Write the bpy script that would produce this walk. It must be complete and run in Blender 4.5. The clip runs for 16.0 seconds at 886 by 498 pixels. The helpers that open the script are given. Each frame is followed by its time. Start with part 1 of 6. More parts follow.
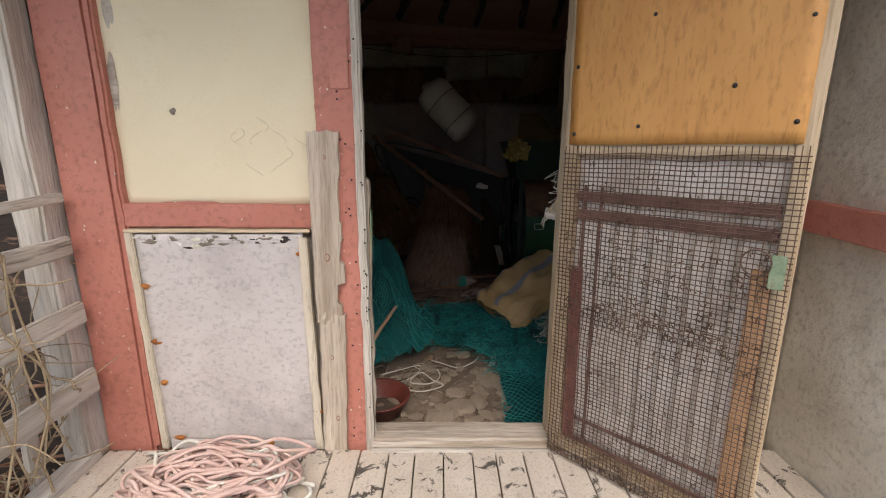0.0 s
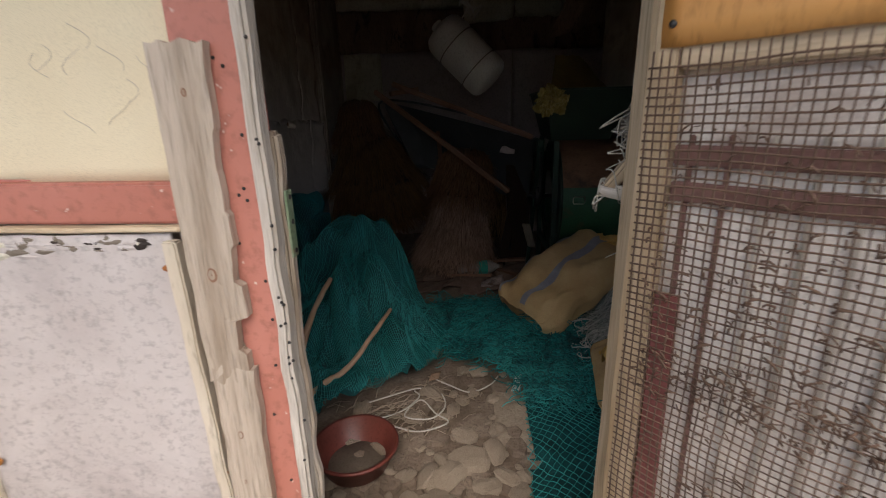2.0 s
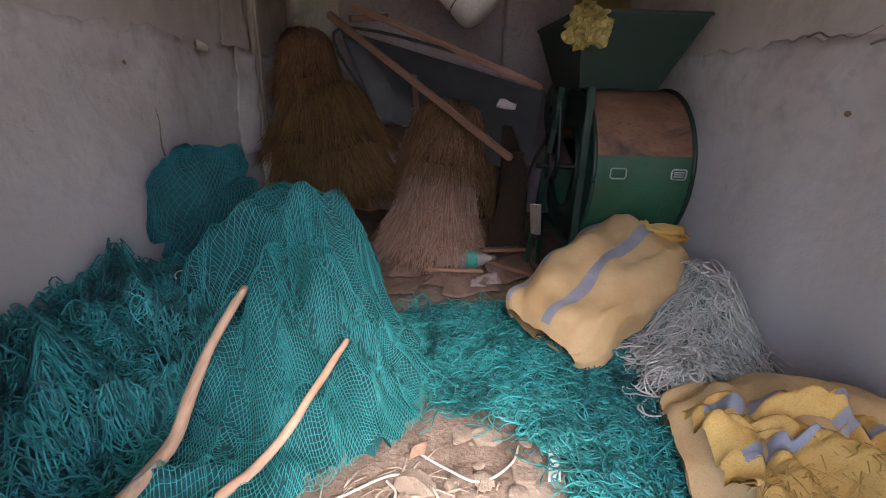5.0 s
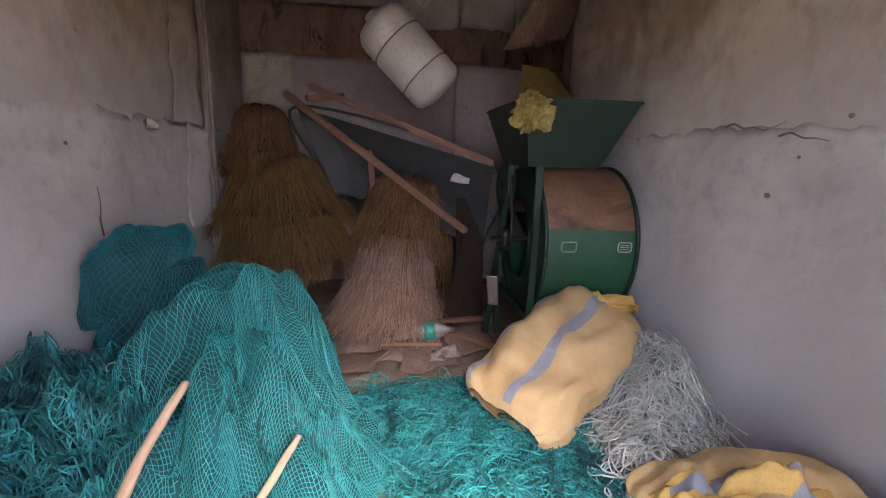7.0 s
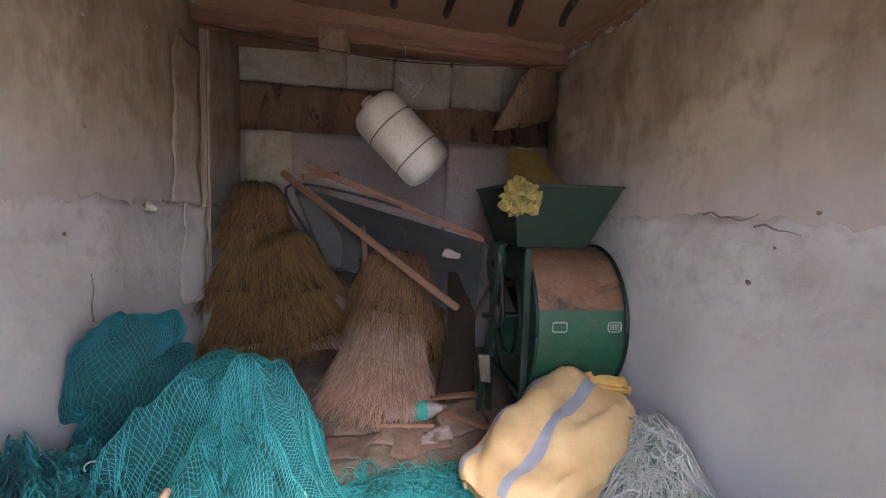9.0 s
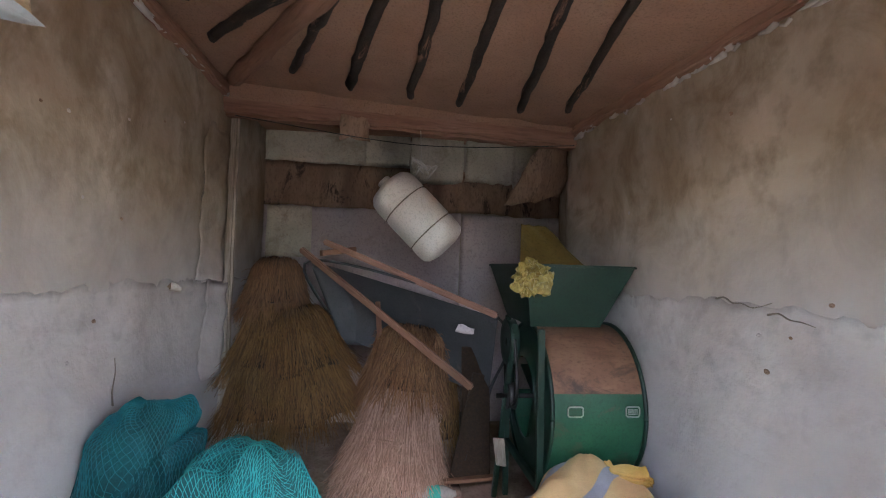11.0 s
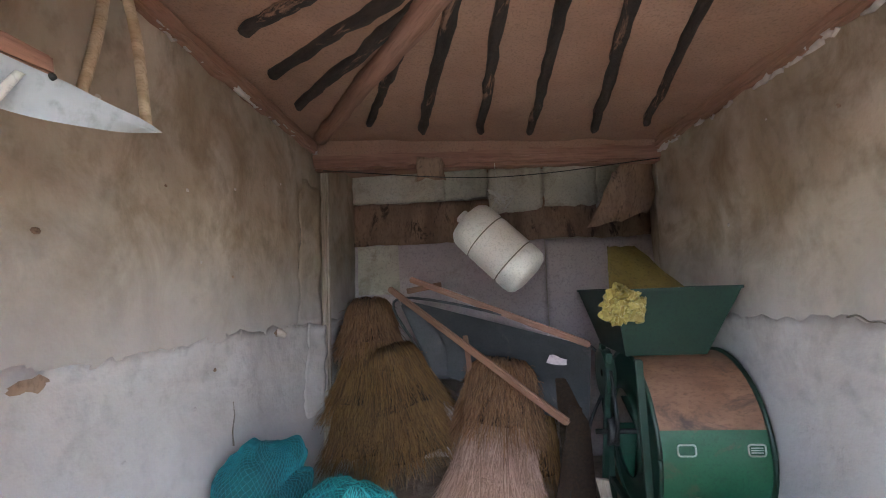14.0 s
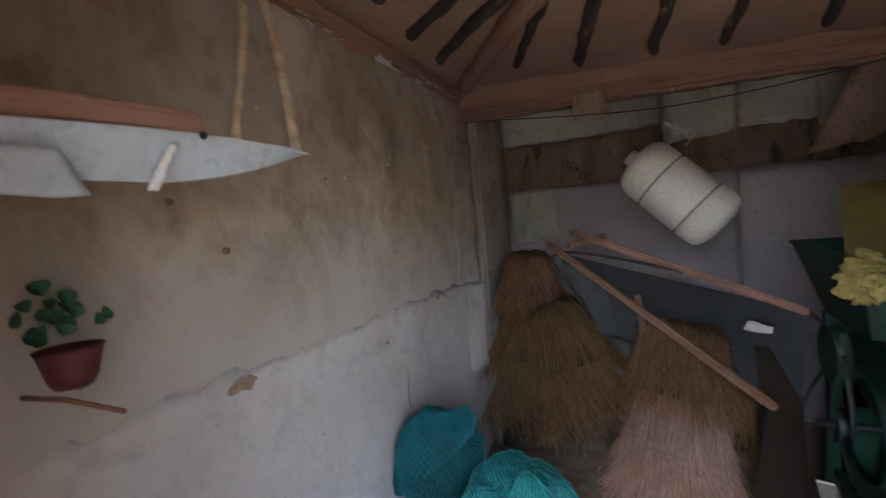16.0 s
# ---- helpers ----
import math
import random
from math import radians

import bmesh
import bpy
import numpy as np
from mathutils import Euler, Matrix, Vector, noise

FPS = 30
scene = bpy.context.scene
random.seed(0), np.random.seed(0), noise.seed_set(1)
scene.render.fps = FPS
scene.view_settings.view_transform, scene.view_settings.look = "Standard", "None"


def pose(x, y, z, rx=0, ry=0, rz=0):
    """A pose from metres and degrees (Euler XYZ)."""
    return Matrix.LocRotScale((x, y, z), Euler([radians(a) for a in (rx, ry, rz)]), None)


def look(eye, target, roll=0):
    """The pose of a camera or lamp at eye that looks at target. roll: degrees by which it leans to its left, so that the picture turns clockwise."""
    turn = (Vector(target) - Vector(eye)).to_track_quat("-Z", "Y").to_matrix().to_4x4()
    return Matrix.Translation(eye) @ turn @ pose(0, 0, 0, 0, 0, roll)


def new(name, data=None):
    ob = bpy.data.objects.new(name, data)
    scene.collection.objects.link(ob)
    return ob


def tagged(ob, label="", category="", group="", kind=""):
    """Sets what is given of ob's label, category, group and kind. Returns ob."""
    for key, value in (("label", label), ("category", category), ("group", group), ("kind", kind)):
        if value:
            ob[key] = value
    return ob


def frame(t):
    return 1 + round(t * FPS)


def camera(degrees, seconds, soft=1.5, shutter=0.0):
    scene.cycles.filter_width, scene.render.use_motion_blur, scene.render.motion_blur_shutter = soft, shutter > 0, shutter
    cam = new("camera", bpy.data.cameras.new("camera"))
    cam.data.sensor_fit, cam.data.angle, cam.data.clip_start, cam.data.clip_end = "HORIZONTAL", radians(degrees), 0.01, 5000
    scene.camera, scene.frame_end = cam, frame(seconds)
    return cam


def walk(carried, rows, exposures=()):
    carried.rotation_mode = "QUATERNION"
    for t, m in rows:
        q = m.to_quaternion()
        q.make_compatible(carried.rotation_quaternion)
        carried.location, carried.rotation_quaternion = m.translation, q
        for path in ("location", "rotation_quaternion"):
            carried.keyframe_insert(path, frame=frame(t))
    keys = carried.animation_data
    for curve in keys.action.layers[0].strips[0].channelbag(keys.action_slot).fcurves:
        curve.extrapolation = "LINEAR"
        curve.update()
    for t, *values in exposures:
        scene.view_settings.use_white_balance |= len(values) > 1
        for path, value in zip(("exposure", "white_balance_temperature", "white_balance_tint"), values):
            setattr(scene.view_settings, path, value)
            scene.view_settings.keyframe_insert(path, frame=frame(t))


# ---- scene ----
cam = camera(89.5, 16.0, soft=1.0, shutter=0.5)
METRES, EYE, TILT, LEAN, TURN = 2.8, 1.24, -13.0, 0.0, 0.0
ROWS = [
    (0.0, 0.0, 0.0, 0.0, 0.0, 0.0, -0.0),
    (0.5, -0.0064, 0.0263, 0.0001, -0.8, -0.31, 0.28),
    (1.0, 0.0131, 0.1118, 0.0012, -0.74, -0.88, 0.8),
    (1.5, 0.0393, 0.2142, 0.0209, 1.64, -2.45, 0.79),
    (2.0, 0.0453, 0.2742, 0.0298, 4.09, -3.94, 0.7),
    (2.5, 0.0309, 0.3664, 0.0292, 2.69, -6.04, -0.26),
    (3.0, 0.0087, 0.4659, 0.0313, 1.53, -7.25, -0.87),
    (5.5, -0.023, 0.6074, 0.0263, -3.15, -6.74, -0.81),
    (6.0, -0.0197, 0.6092, 0.0391, -5.32, -3.69, -0.2),
    (6.5, -0.0189, 0.6111, 0.0469, -6.82, -1.24, -0.36),
    (7.0, -0.0234, 0.6091, 0.0525, -7.06, 0.76, -0.36),
    (7.5, -0.022, 0.6031, 0.0629, -6.87, 2.88, -0.22),
    (8.0, -0.0225, 0.6013, 0.072, -7.5, 4.36, -0.18),
    (8.5, -0.0249, 0.5970, 0.0867, -8.18, 6.13, -0.13),
    (9.0, -0.0249, 0.5945, 0.0962, -8.07, 7.89, -0.07),
    (11.5, -0.0229, 0.5631, 0.142, -5.28, 16.74, -0.21),
    (12.0, -0.0207, 0.5577, 0.1468, -4.27, 18.11, 0.15),
    (12.5, -0.0201, 0.5516, 0.1529, -2.88, 19.14, 0.43),
    (13.0, -0.0124, 0.5557, 0.1523, -0.39, 19.07, 0.68),
    (13.5, -0.0068, 0.5575, 0.1499, 3.45, 18.86, 0.51),
    (14.0, -0.0047, 0.5580, 0.1515, 6.19, 18.47, 0.86),
    (14.5, -0.0209, 0.593, 0.1421, 8.06, 16.87, 2.01),
    (15.0, -0.0122, 0.6102, 0.1892, 11.68, 11.68, 2.87),
    (15.5, -0.0028, 0.6005, 0.2083, 19.66, 9.05, 1.0),
    (16.0, -0.0249, 0.5942, 0.2489, 25.69, 8.47, -0.41),
]
EXPOSURES = [(0.0, 0.82, 6800, 11), (1.5, 0.8, 6800, 11), (2.3, 0.95, 6750, 12), (3.0, 2.0, 6500, 13), (3.6, 2.75, 6300, 15), (5.3, 3.7, 6550, 22), (7.0, 4.1, 6550, 22), (9.0, 4.45, 6400, 20), (12.5, 4.65, 6000, 11), (14.5, 4.85, 6000, 11), (15.4, 4.2, 5950, 11), (16.0, 4.2, 5950, 11)]
walk(cam, [(t, pose(0, 0, EYE, TILT, LEAN, TURN) @ pose(METRES * x, METRES * y, METRES * z, 90 + pitch, roll, yaw)) for t, x, y, z, yaw, pitch, roll in ROWS], EXPOSURES)

# ---- daylight ----
world = bpy.data.worlds.new("overcast_sky")
scene.world = world
world.use_nodes = True
wn = world.node_tree
sky = wn.nodes.new("ShaderNodeTexSky")
sky.sky_type, sky.sun_disc = "NISHITA", False
sky.sun_elevation, sky.sun_rotation = radians(51.5), radians(174)
sky.air_density, sky.dust_density = 1.0, 2.0
wn.nodes["Background"].inputs["Strength"].default_value = 0.15
wn.links.new(sky.outputs[0], wn.nodes["Background"].inputs["Color"])
sun = new("sun", bpy.data.lights.new("sun", "SUN"))
sun.data.energy, sun.data.angle, sun.data.color = 1.45, radians(50), (1.0, 0.95, 0.88)
sun.matrix_world = look((0.35, -3.3, 4.2), (0, 0, 0))


# ---- materials ----
def material(name, a, b, rough=0.8, metal=0.0, big=3.0, fine=60.0, bump=0.35, depth=0.005, stretch=(1, 1, 1),
             stain=None, stain_at=(0.55, 0.7), stain_scale=2.0, spec=0.5, speck=None, vary=0.0, island=None, fade=None):
    """Two colours mixed by a large noise, a fine grain in colour and relief, and stains with a shape of their own."""
    m = bpy.data.materials.new(name)
    m.use_nodes = True
    nt = m.node_tree
    n, l = nt.nodes, nt.links
    bsdf = n["Principled BSDF"]
    bsdf.inputs["Roughness"].default_value = rough
    bsdf.inputs["Metallic"].default_value = metal
    bsdf.inputs["Specular IOR Level"].default_value = spec
    co = n.new("ShaderNodeTexCoord")
    mp = n.new("ShaderNodeMapping")
    mp.inputs["Scale"].default_value = stretch
    l.new(co.outputs["Object"], mp.inputs["Vector"])
    if vary:
        oi = n.new("ShaderNodeObjectInfo")
        sc = n.new("ShaderNodeVectorMath")
        sc.operation = "SCALE"
        sc.inputs[0].default_value = (7.3, 3.1, 5.7)
        l.new(oi.outputs["Random"], sc.inputs["Scale"])
        l.new(sc.outputs[0], mp.inputs["Location"])

    def tex(scale, detail=6.0, roughness=0.6, distortion=0.0):
        t = n.new("ShaderNodeTexNoise")
        t.inputs["Scale"].default_value = scale
        t.inputs["Detail"].default_value = detail
        t.inputs["Roughness"].default_value = roughness
        t.inputs["Distortion"].default_value = distortion
        l.new(mp.outputs[0], t.inputs["Vector"])
        return t

    def mix(fac, c1, c2, lo, hi):
        r = n.new("ShaderNodeMapRange")
        r.inputs["From Min"].default_value, r.inputs["From Max"].default_value = lo, hi
        l.new(fac, r.inputs["Value"])
        x = n.new("ShaderNodeMix")
        x.data_type = "RGBA"
        l.new(r.outputs[0], x.inputs["Factor"])
        for sock, c in ((x.inputs["A"], c1), (x.inputs["B"], c2)):
            if isinstance(c, tuple):
                sock.default_value = (*c, 1)
            else:
                l.new(c, sock)
        return x.outputs["Result"]

    t1, t2 = tex(big, 8.0, 0.6, 0.4), tex(fine, 4.0)
    col = mix(t1.outputs["Fac"], a, b, 0.35, 0.65)
    dark = tuple(c * 0.6 for c in a)
    col = mix(t2.outputs["Fac"], col, dark, 0.5, 0.85)
    if stain:
        t3 = tex(stain_scale, 10.0, 0.7, 0.8)
        col = mix(t3.outputs["Fac"], col, stain, *stain_at)
    if speck:
        t4 = tex(speck[1], 3.0, 0.5)
        col = mix(t4.outputs["Fac"], col, speck[0], speck[2], speck[2] + 0.05)
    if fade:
        # paper paler below an uneven edge: its own tone plus painted door light
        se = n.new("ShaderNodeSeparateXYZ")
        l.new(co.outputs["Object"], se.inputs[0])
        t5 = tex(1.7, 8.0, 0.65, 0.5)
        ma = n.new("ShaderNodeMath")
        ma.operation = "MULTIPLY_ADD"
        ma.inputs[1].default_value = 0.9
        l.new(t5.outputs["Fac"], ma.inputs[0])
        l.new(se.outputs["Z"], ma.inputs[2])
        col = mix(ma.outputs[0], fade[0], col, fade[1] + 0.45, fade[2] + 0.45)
    if island:
        ge = n.new("ShaderNodeNewGeometry")
        col = mix(ge.outputs["Random Per Island"], col, island, 0.1, 1.3)
    l.new(col, bsdf.inputs["Base Color"])
    add = n.new("ShaderNodeMath")
    add.operation = "ADD"
    l.new(t2.outputs["Fac"], add.inputs[0])
    l.new(t1.outputs["Fac"], add.inputs[1])
    bp = n.new("ShaderNodeBump")
    bp.inputs["Strength"].default_value, bp.inputs["Distance"].default_value = bump, depth
    l.new(add.outputs[0], bp.inputs["Height"])
    l.new(bp.outputs[0], bsdf.inputs["Normal"])
    rr = n.new("ShaderNodeMapRange")
    rr.inputs["To Min"].default_value, rr.inputs["To Max"].default_value = max(rough - 0.12, 0.05), min(rough + 0.1, 1)
    l.new(t1.outputs["Fac"], rr.inputs["Value"])
    l.new(rr.outputs[0], bsdf.inputs["Roughness"])
    return m


GRAIN = (0.06, 1, 1)
M = {
    "red_paint": material("red_paint", (0.42, 0.15, 0.105), (0.5, 0.2, 0.15), 0.55, big=2, fine=40, bump=0.2, stain=(0.24, 0.1, 0.07), stain_at=(0.62, 0.75), stain_scale=5, speck=((0.62, 0.5, 0.42), 45, 0.7)),
    "cream": material("cream_plaster", (0.72, 0.62, 0.42), (0.78, 0.69, 0.49), 0.8, big=1.5, fine=400, bump=0.08, stain=(0.58, 0.46, 0.27), stain_at=(0.6, 0.85), stain_scale=1.6, speck=((0.3, 0.26, 0.2), 9, 0.755)),
    "sheet": material("grey_board", (0.47, 0.425, 0.4), (0.58, 0.535, 0.51), 0.75, big=3, fine=60, bump=0.15, stain=(0.27, 0.235, 0.22), stain_at=(0.5, 0.8), stain_scale=1.8, speck=((0.74, 0.71, 0.68), 18, 0.75), stretch=(0.9, 1, 1.05)),
    "rust": material("rust", (0.42, 0.17, 0.04), (0.3, 0.1, 0.03), 0.9, big=30, fine=200),
    "grey_wood": material("weathered_wood", (0.27, 0.21, 0.15), (0.56, 0.49, 0.41), 0.85, big=22, fine=160, bump=0.7, stretch=GRAIN, stain=(0.2, 0.15, 0.11), stain_at=(0.58, 0.72), stain_scale=18, vary=1),
    "white_wood": material("flaking_white_wood", (0.4, 0.35, 0.29), (0.66, 0.61, 0.54), 0.85, big=18, fine=140, bump=0.7, stretch=GRAIN, stain=(0.16, 0.13, 0.1), stain_at=(0.6, 0.68), stain_scale=14, vary=1),
    "pale_wood": material("pale_wood", (0.44, 0.32, 0.19), (0.66, 0.54, 0.38), 0.75, big=16, fine=120, bump=0.4, stretch=GRAIN, stain=(0.33, 0.21, 0.11), stain_at=(0.6, 0.78), stain_scale=8, vary=1),
    "stick": material("peeled_stick", (0.5, 0.3, 0.18), (0.6, 0.4, 0.27), 0.6, big=14, fine=90, bump=0.3, stretch=GRAIN, stain=(0.3, 0.17, 0.1), stain_at=(0.6, 0.75), stain_scale=12, vary=1),
    "brown_wood": material("old_brown_wood", (0.2, 0.1, 0.06), (0.28, 0.15, 0.09), 0.7, big=16, fine=120, bump=0.5, stretch=GRAIN, vary=1),
    "beam_wood": material("reddish_beam", (0.23, 0.115, 0.075), (0.36, 0.2, 0.14), 0.8, big=12, fine=80, bump=0.8, stretch=GRAIN, stain=(0.5, 0.4, 0.32), stain_at=(0.62, 0.7), stain_scale=8, vary=1),
    "rafter": material("sooty_rafter", (0.02, 0.015, 0.012), (0.05, 0.033, 0.024), 0.85, big=14, fine=100, bump=0.9, stretch=(0.25, 1, 1), stain=(0.26, 0.15, 0.1), stain_at=(0.57, 0.63), stain_scale=7, vary=1),
    "clay": material("red_clay_ceiling", (0.3, 0.175, 0.12), (0.37, 0.225, 0.155), 0.9, big=2.5, fine=90, bump=0.3, stain=(0.24, 0.12, 0.08), stain_at=(0.6, 0.75), stain_scale=3),
    "plywood": material("orange_plywood", (0.47, 0.215, 0.055), (0.6, 0.31, 0.095), 0.5, big=3, fine=70, bump=0.15, stretch=(1, 1, 0.3), stain=(0.24, 0.1, 0.03), stain_at=(0.6, 0.82), stain_scale=6, speck=((0.16, 0.07, 0.025), 14, 0.74)),
    "floor_paint": material("flaking_floor_boards", (0.5, 0.43, 0.35), (0.58, 0.51, 0.43), 0.75, big=6, fine=90, bump=0.4, stain=(0.07, 0.06, 0.05), stain_at=(0.56, 0.6), stain_scale=11, vary=1),
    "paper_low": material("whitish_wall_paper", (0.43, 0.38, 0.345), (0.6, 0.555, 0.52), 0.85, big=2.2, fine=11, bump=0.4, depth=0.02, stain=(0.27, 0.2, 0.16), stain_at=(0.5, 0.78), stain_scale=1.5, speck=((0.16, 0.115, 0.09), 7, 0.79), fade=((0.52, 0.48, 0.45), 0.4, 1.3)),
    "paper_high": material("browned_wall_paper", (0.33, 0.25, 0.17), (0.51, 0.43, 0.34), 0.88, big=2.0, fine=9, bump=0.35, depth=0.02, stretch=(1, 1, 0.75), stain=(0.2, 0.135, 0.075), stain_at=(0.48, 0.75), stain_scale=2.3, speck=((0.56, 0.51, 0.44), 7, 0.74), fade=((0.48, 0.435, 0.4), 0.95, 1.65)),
    "newsprint": material("old_newsprint", (0.54, 0.5, 0.39), (0.68, 0.64, 0.53), 0.85, big=3, fine=60, bump=0.3, stain=(0.3, 0.23, 0.15), stain_at=(0.52, 0.75), stain_scale=4),
    "brown_paper": material("brown_paper", (0.2, 0.12, 0.075), (0.36, 0.24, 0.16), 0.8, big=5, fine=60, bump=0.3, stain=(0.07, 0.045, 0.03), stain_at=(0.56, 0.62), stain_scale=6, stretch=(1, 1, 0.4)),
    "lilac_paper": material("pale_lilac_paper", (0.5, 0.42, 0.42), (0.58, 0.5, 0.49), 0.85, big=2, fine=50, bump=0.25, stain=(0.36, 0.28, 0.24), stain_at=(0.56, 0.8), stain_scale=2.4),
    "mud_wall": material("mud_plaster", (0.42, 0.37, 0.3), (0.52, 0.47, 0.4), 0.9, big=3, fine=60, bump=0.6, depth=0.008, stain=(0.3, 0.24, 0.18), stain_at=(0.56, 0.75), stain_scale=2.5),
    "beige_plaster": material("beige_porch_plaster", (0.56, 0.5, 0.4), (0.68, 0.62, 0.52), 0.9, big=2.5, fine=45, bump=0.6, depth=0.01, stain=(0.4, 0.33, 0.24), stain_at=(0.54, 0.75), stain_scale=3),
    "earth": material("dusty_earth", (0.2, 0.145, 0.105), (0.33, 0.26, 0.2), 0.95, big=7, fine=70, bump=0.9, depth=0.01, stain=(0.17, 0.12, 0.09), stain_at=(0.55, 0.7), stain_scale=9),
    "clod": material("dried_clay_clod", (0.36, 0.28, 0.21), (0.45, 0.37, 0.28), 0.95, big=14, fine=90, bump=0.7, depth=0.006, vary=1),
    "ground": material("yard_soil", (0.2, 0.16, 0.12), (0.27, 0.22, 0.17), 0.95, big=1.2, fine=25, bump=0.8, depth=0.02),
    # near-black teal: shade between the strands, put into the colour
    "net_shade": material("shaded_net_mass", (0.001, 0.045, 0.048), (0.004, 0.11, 0.112), 0.8, big=7, fine=150, bump=1.0, depth=0.008),
    "net_strand": material("teal_net_twine", (0.012, 0.27, 0.265), (0.04, 0.38, 0.365), 0.6, big=4, fine=60, bump=0.1, stain=(0.2, 0.44, 0.42), stain_at=(0.62, 0.78), stain_scale=3),
    "net_deep": material("deep_teal_twine", (0.003, 0.12, 0.135), (0.007, 0.18, 0.2), 0.55, big=5, fine=60, bump=0.1),
    "net_curl": material("curly_teal_twine", (0.02, 0.37, 0.36), (0.05, 0.44, 0.42), 0.55, big=4, fine=60, bump=0.1, stain=(0.002, 0.09, 0.1), stain_at=(0.5, 0.62), stain_scale=5, island=(0.0, 0.012, 0.014)),
    "cord": material("pale_cord", (0.36, 0.34, 0.28), (0.52, 0.49, 0.42), 0.7, big=12, fine=200, bump=0.3, vary=1),
    "cord_white": material("white_braided_cord", (0.5, 0.5, 0.45), (0.68, 0.67, 0.61), 0.7, big=12, fine=200, bump=0.3, island=(0.3, 0.33, 0.29)),
    # dark fill colour that paints the shade between the cords
    "cord_shade": material("shaded_cord_mass", (0.03, 0.042, 0.036), (0.07, 0.09, 0.078), 0.9, big=14, fine=120, bump=0.8, depth=0.01),
    "cord_green": material("greyish_green_cord", (0.32, 0.4, 0.34), (0.42, 0.5, 0.43), 0.7, big=12, fine=200, bump=0.3, island=(0.06, 0.09, 0.075)),
    "pink_rope": material("faded_pink_rope", (0.58, 0.39, 0.34), (0.66, 0.5, 0.44), 0.75, big=9, fine=220, bump=0.5),
    "white_rope": material("white_rope", (0.62, 0.59, 0.52), (0.7, 0.67, 0.6), 0.75, big=9, fine=220, bump=0.5),
    "sack": material("yellow_woven_sack", (0.46, 0.3, 0.13), (0.56, 0.4, 0.2), 0.7, big=5, fine=260, bump=0.35, depth=0.002, stain=(0.45, 0.3, 0.1), stain_at=(0.58, 0.8), stain_scale=4),
    "sack_bright": material("orange_yellow_cloth", (0.54, 0.32, 0.075), (0.64, 0.42, 0.13), 0.75, big=7, fine=220, bump=0.4, depth=0.003),
    "stripe": material("blue_grey_stripe", (0.22, 0.23, 0.27), (0.3, 0.31, 0.35), 0.7, big=9, fine=260, bump=0.3, depth=0.002),
    "jug": material("white_plastic", (0.72, 0.68, 0.62), (0.78, 0.75, 0.7), 0.35, big=4, fine=80, bump=0.08, stain=(0.5, 0.42, 0.33), stain_at=(0.62, 0.8), stain_scale=5),
    "groove": material("dark_groove", (0.16, 0.13, 0.1), (0.22, 0.18, 0.14), 0.7, big=9, fine=90),
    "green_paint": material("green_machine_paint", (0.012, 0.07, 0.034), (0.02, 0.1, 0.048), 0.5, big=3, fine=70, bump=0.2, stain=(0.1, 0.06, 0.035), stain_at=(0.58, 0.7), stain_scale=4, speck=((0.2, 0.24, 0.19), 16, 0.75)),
    "dark_green": material("darker_green", (0.005, 0.022, 0.013), (0.008, 0.034, 0.019), 0.5, big=3, fine=70, bump=0.15),
    "rusted_sheet": material("rusted_sheet", (0.14, 0.065, 0.034), (0.23, 0.125, 0.07), 0.7, big=5, fine=80, bump=0.4, stain=(0.05, 0.028, 0.02), stain_at=(0.54, 0.68), stain_scale=6, stretch=(0.5, 1, 1)),
    "iron": material("dark_iron", (0.03, 0.03, 0.03), (0.06, 0.055, 0.05), 0.55, metal=0.6, big=9, fine=90, bump=0.3),
    "bright_metal": material("scuffed_metal", (0.4, 0.42, 0.38), (0.55, 0.56, 0.5), 0.4, metal=0.7, big=20, fine=90),
    "tray": material("blue_grey_tray", (0.042, 0.044, 0.045), (0.065, 0.067, 0.067), 0.6, big=4, fine=90, bump=0.2, stain=(0.2, 0.17, 0.14), stain_at=(0.6, 0.8), stain_scale=4),
    "straw": material("dry_straw", (0.4, 0.245, 0.17), (0.52, 0.34, 0.25), 0.75, big=9, fine=120, bump=0.2, island=(0.12, 0.06, 0.035)),
    # straw of the rear bundles, its colour lowered for the shade at the back
    "straw_shaded": material("shaded_old_straw", (0.24, 0.125, 0.04), (0.33, 0.185, 0.065), 0.8, big=9, fine=120, bump=0.2, island=(0.045, 0.025, 0.01)),
    "straw_head": material("orange_brown_straw", (0.27, 0.135, 0.06), (0.36, 0.19, 0.09), 0.8, big=9, fine=120, bump=0.2, island=(0.06, 0.03, 0.013)),
    # near-black brown: shade deep between the straws, put into the colour
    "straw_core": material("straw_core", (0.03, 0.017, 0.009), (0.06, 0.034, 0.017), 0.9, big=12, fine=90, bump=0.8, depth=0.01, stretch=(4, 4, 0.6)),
    "clay_bowl": material("red_clay_plastic", (0.17, 0.045, 0.033), (0.23, 0.065, 0.048), 0.4, big=4, fine=90, bump=0.1, stain=(0.16, 0.06, 0.045), stain_at=(0.6, 0.8), stain_scale=6),
    "wire": material("rusty_wire_mesh", (0.075, 0.042, 0.026), (0.15, 0.09, 0.06), 0.85, big=20, fine=120, bump=0.4),
    "lattice": material("red_brown_lattice", (0.15, 0.075, 0.06), (0.23, 0.12, 0.1), 0.8, big=9, fine=90, bump=0.3),
    "red_slat": material("dark_red_slat", (0.2, 0.055, 0.05), (0.27, 0.09, 0.08), 0.7, big=9, fine=90, bump=0.3),
